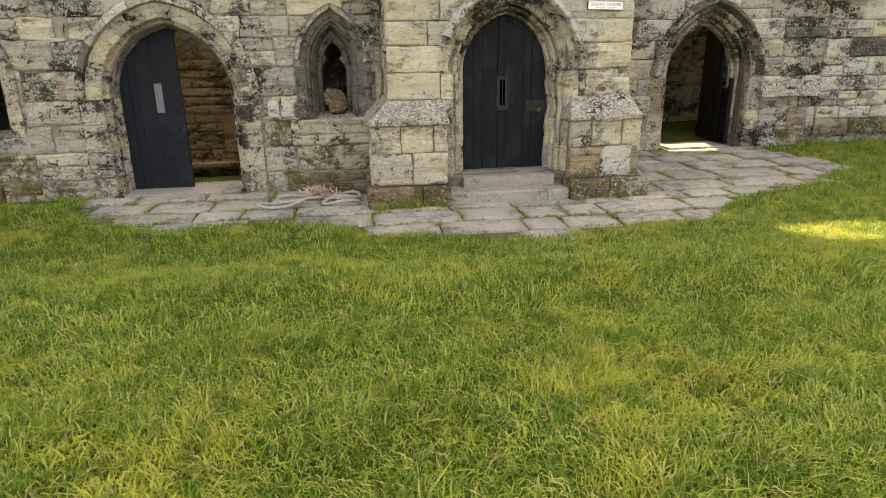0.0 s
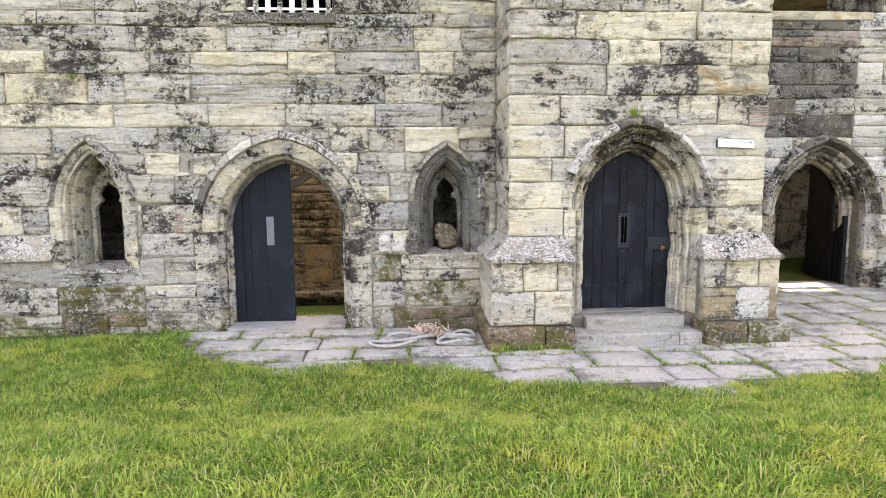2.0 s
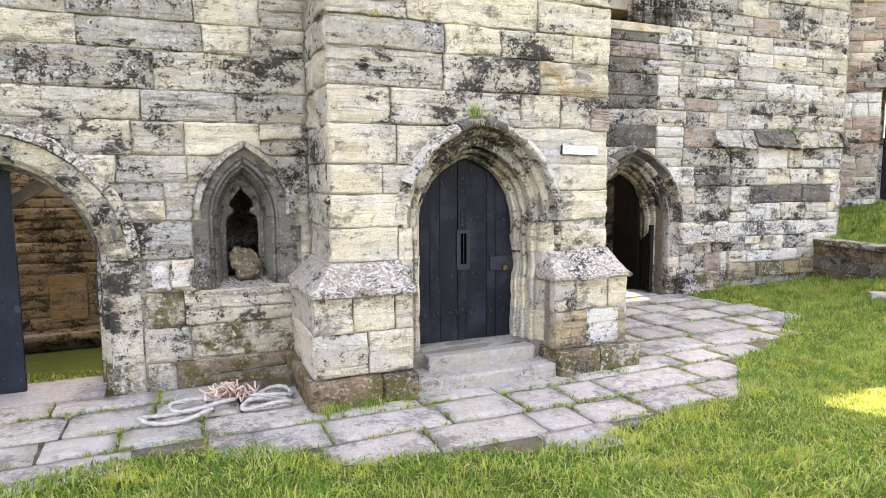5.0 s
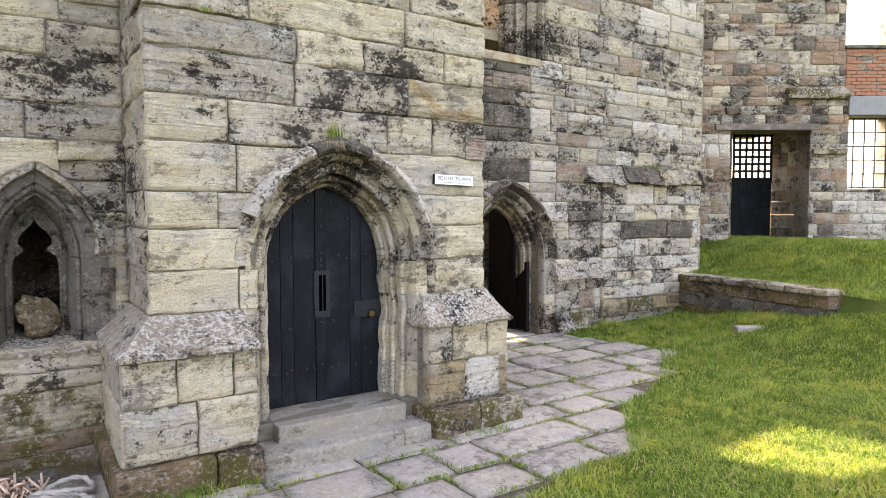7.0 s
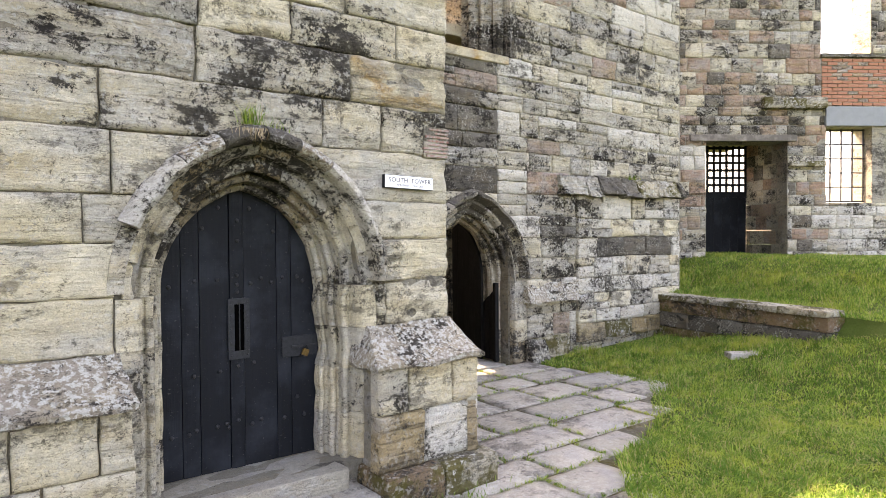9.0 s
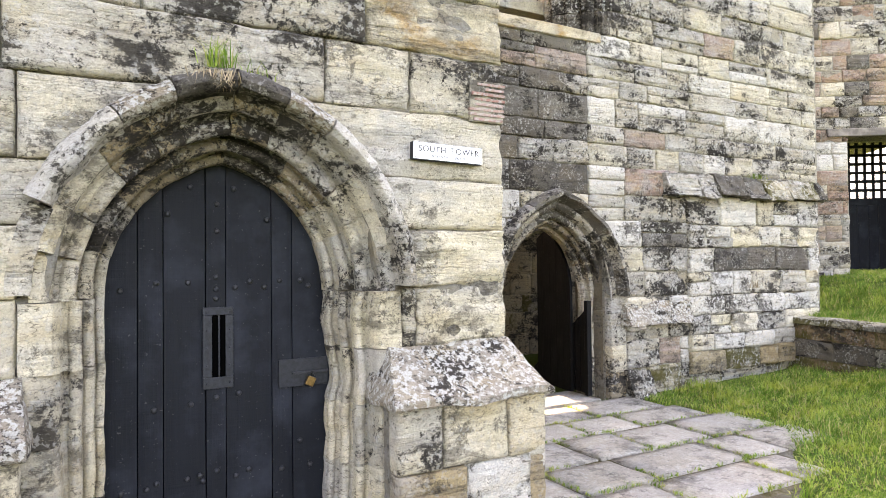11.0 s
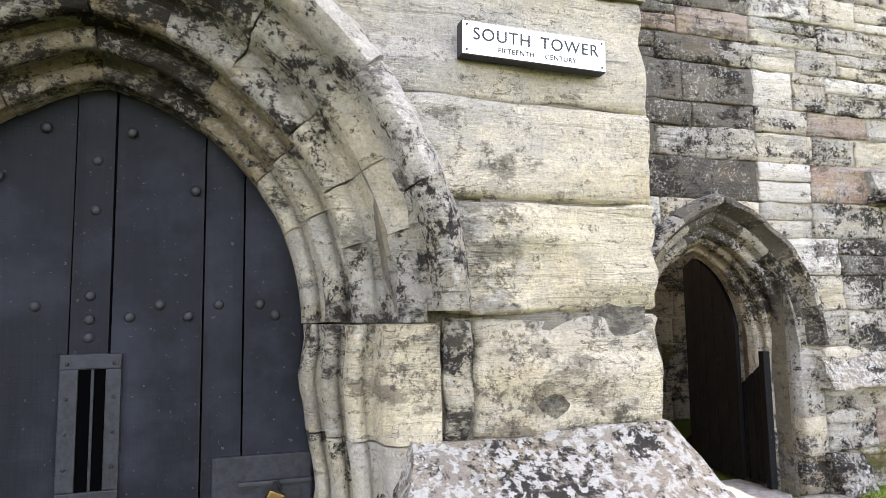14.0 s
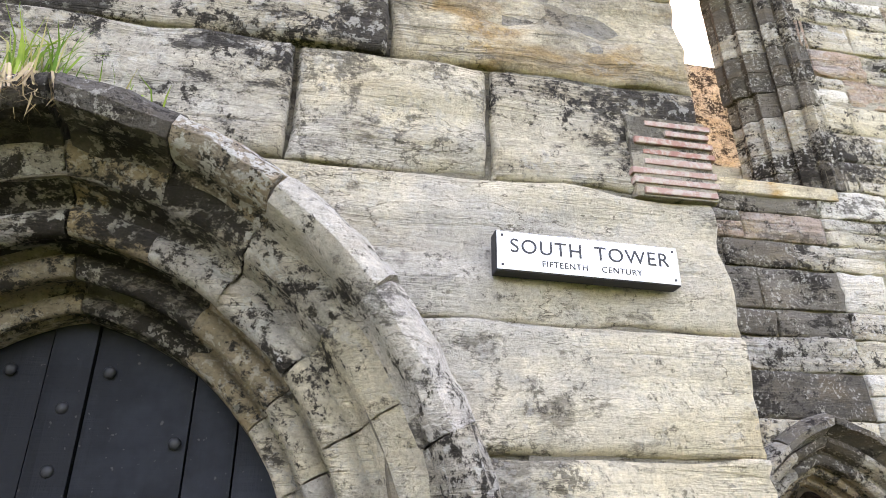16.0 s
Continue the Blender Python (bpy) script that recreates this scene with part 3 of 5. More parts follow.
wall_court_b = core("wall_court_end", FR_, 6.32, 10.35, -0.4, 12.0, 0.5, [Gap(A_RIGHT, 0.2, -0.4), Hole(5.9, 6.42, 4.12, 6.6)], MORTAR,
                    "broken court wall of stained grey sandstone with remains of a plinth", 0.018)

COURSE_L = [-0.06, 0.22, 0.545, 0.87, 1.155, 1.49, 1.83, 2.07, 2.36, 2.62, 2.95, 3.20, 3.47, 3.62, 3.92, 4.2]
GAPS_L = [Gap(A_LEFT, 0.36, -1.4), Gap(A_WIN1, 0.29, 0.76), Gap(A_WIN2, 0.29, 0.86), Hole(-2.43, -1.47, 3.62, 4.6), Hole(-3.25, -3.14, 1.87, 1.97)]
rng = random.Random(4)
coursed(rng, wall_range, FL, -6.4, 0.395, COURSE_L, GAPS_L, pick_left, (0.38, 1.2), split=0.2, proud=0.004, rough=1.5, cell=0.045)

COURSE_T = [1.137, 1.435, 1.724, 1.98, 2.315, 2.624, 2.935, 3.19, 3.48, 3.80, 4.1]
JOINTS_T = {0: [2.68], 1: [], 2: [0.86], 3: [1.0], 4: [0.95, 2.21, 2.66], 5: [1.44, 2.42], 6: [1.45, 2.02, 2.78], 7: [1.1, 2.40]}
GAPS_T = [Gap(A_TOWER, 0.30)]
rng = random.Random(11)
coursed(rng, tower, FT, TX0, TX1, COURSE_T, GAPS_T, pick_tower, (0.5, 1.1), JOINTS_T, cell=0.035, rough=1.3)
coursed(rng, tower, FT, 1.04, 2.46, [0.24, 0.56, 0.86, 1.137], GAPS_T, pick_tower, (2, 3), cell=0.045)
coursed(rng, tower_flank_a, FTL, 0.0, 0.80, [1.12, 1.44, 1.73, 1.99, 2.3, 2.62, 2.93, 3.2, 3.48, 3.8, 4.1], [], lambda u, z, r: GREY if r.random() < 0.6 else BUFF, (0.3, 0.5), rough=1.5)
coursed(rng, tower_flank_b, FTR, 0.02, 2.6, [0, 0.3, 0.6, 0.87, 1.14, 1.44, 1.73, 1.99, 2.3, 2.62, 2.93, 3.2, 3.48, 3.8, 4.1], [], pick_tower, (0.4, 0.8))

COURSE_R = [-0.05, 0.30, 0.62, 0.86, 1.12, 1.42, 1.70, 2.0, 2.296, 2.627, 2.873, 3.076, 3.40, 3.62, 3.86, 4.12, 4.42, 4.7, 5.0, 5.3, 5.62, 5.95, 6.3]
PROJ = (7.63, 10.22, 0.16, 2.34)         # remains of a thicker wall that stand proud of the court wall
GAPS_R = [Gap(A_RIGHT, 0.36, -0.4), Hole(4.6, 6.40, 4.12, 6.9)]
rng = random.Random(23)
coursed(rng, wall_court, FR_, TX1, 6.1, COURSE_R, GAPS_R, pick_right, (0.4, 0.95), split=0.15, cell=0.07)
coursed(rng, wall_court_b, FR_, 6.1, 10.3, COURSE_R, GAPS_R, pick_right, (0.35, 0.95), split=0.2, cell=0.08, rough=1.3)


def pick_proj(u, z, rng):
    q = rng.random()
    if 8.3 < u < 9.9 and 1.35 < z < 1.8:
        return DARK if q < 0.75 else GREY
    if z < 0.4:
        return BROWN if q < 0.4 else MOSSY
    return LIME if q < 0.55 else BUFF if q < 0.75 else CREAM if q < 0.9 else GREY


coursed(random.Random(24), wall_court_b, FR_, PROJ[0], PROJ[1], [0.16, 0.42, 0.62, 0.86, 1.10, 1.40, 1.70, 1.98, PROJ[3]], [], pick_proj, (0.3, 0.75), split=0.25, cell=0.06, rough=1.7, proud=0.055, depth=0.0)


# ---- moulded openings ----
def pick_mould(tone):
    def f(u, z, rng):
        q = rng.random()
        if tone == "tower":
            if z < 0.42:
                return BUFF if q < 0.5 else CREAM
            return MOULD if q < 0.75 else GREY
        if tone == "range":
            return CREAM if q < 0.4 else BUFF if q < 0.75 else GREY
        if tone == "smooth":
            return SLATEY
        return DARK if q < 0.6 else MOULD if q < 0.85 else GREY
    return f


def scaled(prof, so, sy):
    return [(o * so, y * sy) for o, y in prof]


ORDER = [(0, 0.355), (0, 0.31), (0.02, 0.30), (0.032, 0.265), (0.02, 0.245), (0.045, 0.23), (0.064, 0.20), (0.06, 0.17), (0.036, 0.155), (0.043, 0.135), (0.085, 0.128), (0.108, 0.095), (0.10, 0.06), (0.074, 0.045), (0.085, 0.025), (0.125, 0.02), (0.15, 0.0)]


def orders(so, sy, edge, back=0.355, lift=0.0):
    """The inner and the outer order of the moulding, each a closed profile; edge: where the flat face ends."""
    o = scaled(ORDER, so, sy)
    inner = o[:9] + [(o[8][0] + 0.06, o[8][1]), (o[8][0] + 0.06, back * sy)]
    outer = [(o[8][0] - 0.002, o[8][1] + 0.02), *o[8:], (edge, -lift), (edge, back * sy), (o[8][0] - 0.002, back * sy)]
    return inner, outer


def rolls(so, back=0.355, edge=0.262):
    """Three keeled shafts with deep hollows between them, as an inner and an outer closed profile."""
    def arc(cx, cy, r):
        return [(so * (cx + r * math.cos(radians(a))), cy + r * math.sin(radians(a))) for a in range(110, 346, 29)]
    a, b, c = arc(0.024, 0.288, 0.023), arc(0.078, 0.205, 0.029), arc(0.136, 0.112, 0.033)
    inner = [(0, back), (0, 0.312), *a, (so * 0.066, 0.262), (so * 0.062, 0.240), *b, (so * 0.122, 0.170), (so * 0.145, 0.170), (so * 0.145, back)]
    outer = [(so * 0.118, 0.176), (so * 0.114, 0.150), *c, (so * 0.186, 0.098), (so * 0.196, 0.060), (so * 0.200, 0.030), (so * 0.216, 0.014), (so * 0.228, 0.0), (edge, 0.0), (edge, back), (so * 0.135, back)]
    return inner, outer


def sooty(u, z, rng):
    q = rng.random()
    if z < 0.4:
        return BUFF if q < 0.6 else GREY
    return MOULD if q < 0.85 else DARK


def portal(rng, wall, fr, arch, so, so_j, edge_a, edge_j, z0, cuts, nv, tone, jamb, rolls_=False, wear=None):
    ia, oa = orders(so, 1.0, edge_a)
    if rolls_:
        ia, oa = rolls(1.0)
    ij, oj = orders(so_j, 1.0, edge_j, lift=0.004)
    if rolls_:
        ij, oj = rolls(0.8, edge=edge_j)
    moulded(rng, wall, fr, arch, ia, None, [], max(3, nv - 2), pick_mould("smooth") if tone == "range" else sooty)
    moulded(rng, wall, fr, arch, oa, None, [], nv, pick_mould(tone))
    moulded(rng, wall, fr, arch, ij, z0, cuts, 0, jamb, wear=wear)
    moulded(rng, wall, fr, arch, oj, z0, cuts, 0, jamb, wear=wear)


P_HOOD = [(0.225, 0.06), (0.250, 0.01), (0.268, -0.025), (0.262, -0.06), (0.270, -0.105), (0.295, -0.125), (0.325, -0.115), (0.352, -0.07), (0.368, -0.01), (0.368, 0.05)]


def worn_jamb(side, z):
    """The bolt side of the doorway is eaten away, most at the height of the latch."""
    if side < 0:
        return 0.006 * noise.noise((z * 5, 1, 2))
    return 0.038 * math.exp(-((z - 1.0) / 0.13) ** 2) + 0.018 * math.exp(-((z - 0.66) / 0.10) ** 2) + 0.012 * noise.noise((z * 9, 4, 2))


rng = random.Random(31)
portal(rng, tower, FT, A_TOWER, 1.6, 1.0, 0.262, 0.295, 0.26, [0.56, 0.86, 1.137], 6, "tower", lambda u, z, r: CREAM if r.random() < 0.5 else BUFF, True, worn_jamb)


def hood(parent, fr, arch, prof, spans, mats):
    for side, a, b, mat in spans:
        m = max(6, int((b - a) * 34))
        sweep_piece("hood_stone", parent, fr, arch, prof, [(side, a + (b - a) * i / m, 0) for i in range(m + 1)], mats[mat], a * 7 + side, 0.013)


MATS = {"c": HOODPALE, "b": BUFF, "g": GREY, "d": DARK, "l": LICHEN, "m": DARK}
hood(tower, FT, A_TOWER, P_HOOD, [(-1, 0.30, 0.62, "c"), (-1, 0.625, 0.80, "l"), (-1, 0.805, 0.995, "m"), (1, 0.02, 0.25, "g"), (1, 0.255, 0.46, "c"), (1, 0.465, 0.66, "c"), (1, 0.665, 0.83, "l"), (1, 0.835, 0.995, "m")], MATS)
# eroded stub of the hood and carved stop
hood(tower, FT, A_TOWER, [(0.25, 0.05), (0.255, -0.012), (0.30, -0.022), (0.34, -0.015), (0.35, 0.05)], [(-1, 0.02, 0.29, "b")], MATS)

# the range doorway
P_LH = [(0.262, 0.05), (0.270, -0.02), (0.285, -0.055), (0.33, -0.05), (0.372, -0.015), (0.375, 0.05)]
portal(rng, wall_range, FL, A_LEFT, 1.35, 1.35, 0.27, 0.355, -0.02, [0.24, 0.55, 0.87], 8, "range", lambda u, z, r: MOSSY if z < 0.2 else BUFF if r.random() < 0.6 else GREY)
hood(wall_range, FL, A_LEFT, P_LH, [(-1, 0.0, 0.2, "g"), (-1, 0.205, 0.4, "d"), (-1, 0.405, 0.6, "g"), (-1, 0.605, 0.8, "c"), (-1, 0.805, 0.995, "l"), (1, 0.02, 0.2, "l"), (1, 0.205, 0.4, "b"), (1, 0.405, 0.6, "l"), (1, 0.605, 0.8, "l"), (1, 0.805, 0.995, "l")], MATS)

# the court doorway
P_RH = [(0.245, 0.06), (0.28, -0.01), (0.305, -0.06), (0.32, -0.12), (0.36, -0.12), (0.40, -0.05), (0.41, 0.05)]
portal(rng, wall_court, FR_, A_RIGHT, 1.75, 1.6, 0.29, 0.395, -0.02, [0.28, 0.58, 0.86], 5, "court", lambda u, z, r: BUFF if r.random() < 0.4 else GREY if r.random() < 0.6 else MOULD, True)
hood(wall_court, FR_, A_RIGHT, P_RH, [(-1, 0.03, 0.4, "l"), (-1, 0.41, 0.72, "g"), (-1, 0.73, 0.995, "d"), (1, 0.02, 0.22, "d"), (1, 0.225, 0.5, "b"), (1, 0.505, 0.75, "d"), (1, 0.755, 0.995, "m")], MATS)

# lancets
ORDER_W = [(0, 0.33), (0, 0.285), (0.014, 0.268), (0.030, 0.270), (0.034, 0.25), (0.040, 0.20), (0.060, 0.15), (0.088, 0.125), (0.090, 0.105), (0.076, 0.095), (0.082, 0.078), (0.100, 0.072), (0.116, 0.080), (0.126, 0.064), (0.120, 0.046), (0.112, 0.036), (0.122, 0.020), (0.142, 0.022), (0.156, 0.012), (0.16, 0.0)]


ORDER_W = scaled(ORDER_W, 1.0, 1.24)


def lancet(wall, arch, lobe):
    rng = random.Random(int(arch.cx * 100))
    k = 1.4 if lobe else 1.0             # the outer lancet is set deeper
    prof = scaled(ORDER_W, 1.0, k)
    moulded(rng, wall, FL, arch, prof + [(0.22, 0.0), (0.22, 0.41 * k)], None, [], 3, pick_mould("range" if lobe else "smooth"))
    moulded(rng, wall, FL, arch, prof + [(0.285, -0.004), (0.285, 0.41 * k)], arch.z0, [arch.z0 + 0.33], 0, pick_mould("range" if lobe else "smooth"))
    hood(wall, FL, arch, [(0.215, 0.05), (0.228, -0.03), (0.235, -0.08), (0.275, -0.08), (0.30, 0.05)],
         [(-1, 0.1, 0.55, "g"), (-1, 0.555, 0.995, "l"), (1, 0.1, 0.5, "g"), (1, 0.505, 0.995, "l")], MATS)
    # cusped plate: half outlines by height
    a, zs, ap = arch.a, arch.zs, arch.zs + arch.h
    half = [(arch.z0, a - 0.014), (zs - 0.06, a - 0.014), (zs, a - 0.03), (zs + 0.045, a - 0.09), (zs + 0.07, a - 0.085), (zs + 0.10, a - 0.055), (zs + 0.14, a - 0.058), (zs + 0.19, a - 0.09), (zs + 0.25, 0.018), (zs + 0.29, 0.0)]
    lv = sorted({z for z, _ in half} | set(np.linspace(zs, ap - 0.01, 9).tolist()))
    for side in (-1, 1):
        vs, fs = [], []
        for z in lv:
            inner = float(np.interp(z, [h[0] for h in half], [h[1] for h in half])) if z < half[-1][0] else 0.0
            outer = a if z <= zs else max(0.001, math.sqrt(max(0.0, arch.r ** 2 - (z - zs) ** 2)) - arch.c)
            inner = min(inner, outer)
            for du, y in ((inner, 0.335 * k), (outer + 0.03, 0.335 * k), (outer + 0.03, 0.405 * k), (inner + 0.0, 0.405 * k)):
                vs.append((arch.cx + side * du, y, z))
        for i in range(len(lv) - 1):
            for e in range(4):
                p, q = i * 4 + e, i * 4 + (e + 1) % 4
                fs.append((p, q, q + 4, p + 4))
        link("tracery", mesh_of("tracery", vs, fs, BUFF if lobe else SLATEY), wall, FL, "cusped trefoil tracery")
    # sloping sill
    vs = [(arch.cx + s * (arch.a + 0.2), y, z) for s in (-1, 1) for y, z in ((-0.02, arch.z0 - 0.05), (-0.02, arch.z0 - 0.015), (0.38 * k, arch.z0 + 0.06 / k ** 3), (0.42 * k, arch.z0 + 0.06 / k ** 3), (0.42 * k, arch.z0 - 0.05))]
    fs = [(0, 1, 2, 3, 4), (9, 8, 7, 6, 5)] + [(e, (e + 1) % 5, 5 + (e + 1) % 5, 5 + e) for e in range(5)]
    link("window_sill", mesh_of("window_sill", vs, fs, LICHEN), wall, FL)
    # added closed box behind, in black stone for the unlit interior
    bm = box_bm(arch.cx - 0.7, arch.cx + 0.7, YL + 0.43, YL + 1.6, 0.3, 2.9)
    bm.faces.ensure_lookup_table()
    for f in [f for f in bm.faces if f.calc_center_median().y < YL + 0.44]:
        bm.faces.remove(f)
    part("chamber", bm, DARK, wall, "added closed box, black to stand for the unlit space behind the lancet")


lancet(wall_range, A_WIN1, True)
lancet(wall_range, A_WIN2, False)


# ---- the tower's plinth ----
def hewn(name, parent, x0, x1, y0, y1, z0, z1, mat, seed=0.0, bevel=0.012, amp=0.012, cuts=3):
    return part(name, rough_bm(box_bm(x0, x1, y0, y1, z0, z1, bevel), amp, 7.0, cuts, seed), mat, parent, smooth=False)


def weathering(parent, bx0, bx1, tx0, tx1, y0, y1, yt, z0, zl, z1, seed):
    """Sloped plinth capping: a lip, then a slope back to the wall."""
    def lvl(t):
        return bx0 + (tx0 - bx0) * t, bx1 + (tx1 - bx1) * t, y0 + (yt - y0) * t
    rings = [(0.10, z0), (0.0, z0 + 0.012), (0.0, zl), *[(0.05 + 0.95 * k / 6, zl + (z1 - zl) * k / 6) for k in range(1, 7)]]
    n, vs, fs = 16, [], []
    for t, z in rings:
        a, b, y = lvl(t)
        ring = [(a, y1 + (y - y1) * k / n) for k in range(n)] + [(a + (b - a) * k / (2 * n), y) for k in range(2 * n)] + [(b, y + (y1 - y) * k / n) for k in range(n + 1)]
        for u, v in ring:
            d = 0.022 * noise.noise((u * 4 + seed, v * 4, z * 6)) + 0.012 * noise.noise((u * 16 + seed, v * 16, z * 16))
            vs.append((u + d, v - abs(d) * 0.8, z + d * 0.9))
    m = 4 * n + 1
    for i in range(len(rings) - 1):
        for k in range(m - 1):
            fs.append((i * m + k, i * m + k + 1, (i + 1) * m + k + 1, (i + 1) * m + k))
    fs.append(tuple(range(m)))
    fs.append(tuple(range((len(rings) - 1) * m, len(rings) * m)))
    link("weathering_stone", mesh_of("weathering_stone", vs, fs, LICHEN), parent)


def plinth(x0, x1, y1, seed, wrap):
    pl = thing("tower_plinth", (0, 0, 0), "stepped sandstone plinth with lichened sloping top and mossy foot", "plinth", "tower plinths", "structure")
    part("body", box_bm(x0 + 0.035, x1 - 0.035, 7.105, y1, -0.05, 0.9), JOINTDARK, pl)
    rng = random.Random(seed)
    def pk(u, z, r):
        if wrap > 0 and z < 0.55:
            return BROWN if u < mid else LIME
        return CREAM if r.random() < 0.5 else BUFF
    mid = (x0 + x1) / 2 + rng.uniform(-0.1, 0.1)
    coursed(rng, pl, FP, x0, x1, [0.22, 0.58, 0.895], [], pk, (0.35, 0.5), {0: [mid], 1: [mid - 0.12, mid + 0.24]}, depth=0.1, cell=0.045)
    side = pose(x0, y1, 0, 0, 0, -90) if wrap < 0 else pose(x1, 7.07, 0, 0, 0, 90)
    coursed(rng, pl, side, 0.0, y1 - 7.07, [0.22, 0.58, 0.895], [], pk, (0.35, 0.6), depth=0.1, cell=0.06)
    weathering(pl, x0 - (0.03 if wrap < 0 else 0.02), x1 + (0.03 if wrap > 0 else 0.015), TX0 if wrap < 0 else x0 + 0.05, TX1 if wrap > 0 else x1 - 0.02, 7.03, y1, YT, 0.885, 0.93, 1.142, seed * 1.7)
    bx0, bx1 = x0 - (0.06 if wrap < 0 else 0.0), x1 + (0.11 if wrap > 0 else 0.02)
    hewn("foot_stone", pl, bx0, mid + 0.1, 6.97, y1, -0.06, 0.225, DAMP, seed, 0.04)
    hewn("foot_stone", pl, mid + 0.105, bx1, 6.975, y1, -0.06, 0.215, DAMP if wrap < 0 else MOSSY, seed + 3, 0.04)
    return pl


plinth(0.19, 1.04, 8.13, 5, -1)
plinth(2.46, 3.29, 8.3, 8, 1)

steps = thing("door_steps", (1.78, 7.2, 0), "two worn grey stone steps below the tower door", "steps", kind="structure")
for nm, b in (("tread", (1.06, 2.18, 7.0, 7.45, -0.05, 0.13)), ("tread", (2.186, 2.44, 7.005, 7.45, -0.05, 0.125)), ("threshold", (1.24, 2.33, 7.22, 7.72, 0.1, 0.26))):
    o = hewn(nm, None, *b, STEPSTONE, b[0] * 9, 0.016, 0.006, 4)
    o.parent = steps
    o.matrix_parent_inverse = Matrix.Translation((-1.78, -7.2, 0))

rw = thing("range_plinth", (-5.6, YL, 0.87), "lichened sloping plinth course on the range wall", "plinth", kind="structure")
u = -9.0
rng = random.Random(61)
while u < -4.7:
    u1 = min(-4.66, u + rng.uniform(0.5, 0.9))
    if -4.66 - u1 < 0.3:
        u1 = -4.66
    bm = box_bm(u + 0.003 + 5.6, u1 - 0.003 + 5.6, -0.13, 0.05, 0.0, 0.285)
    bmesh.ops.subdivide_edges(bm, edges=bm.edges, cuts=5, use_grid_fill=True)
    for v in bm.verts:
        t = smooth((v.co.z - 0.05) / 0.23)
        if v.co.y < 0.04:
            v.co.y = v.co.y * (1 - 0.95 * t)
    part("weathering_stone", rough_bm(bm, 0.02, 7, 0, u), LICHEN, rw)
    u = u1


# ---- doors ----
def stud(parent, p, r=0.014, mat=None):
    bm = bmesh.new()
    bmesh.ops.create_uvsphere(bm, u_segments=8, v_segments=5, radius=r, matrix=Matrix.LocRotScale(p, None, (1, 0.7, 1)))
    return part("stud", bm, mat or IRON, parent, smooth=True)


def plank(parent, arch, u0, u1, z0, y0, y1, mat, o=0.05, name="plank"):
    us = np.linspace(u0 + 0.0025, u1 - 0.0025, 5)
    vs, fs = [], []
    for u in us:
        t = arch.top(float(u), o) or arch.zs
        for y, z in ((y0, z0), (y0, t), (y1, t), (y1, z0)):
            vs.append((float(u), y + (0.004 if u in (us[0], us[-1]) and y == y0 else 0), z))
    for i in range(4):
        for k in range(4):
            a, b = i * 4 + k, i * 4 + (k + 1) % 4
            fs.append((a, b, b + 4, a + 4))
    fs += [(3, 2, 1, 0), (16, 17, 18, 19)]
    return link(name, mesh_of(name, vs, fs, mat), parent)


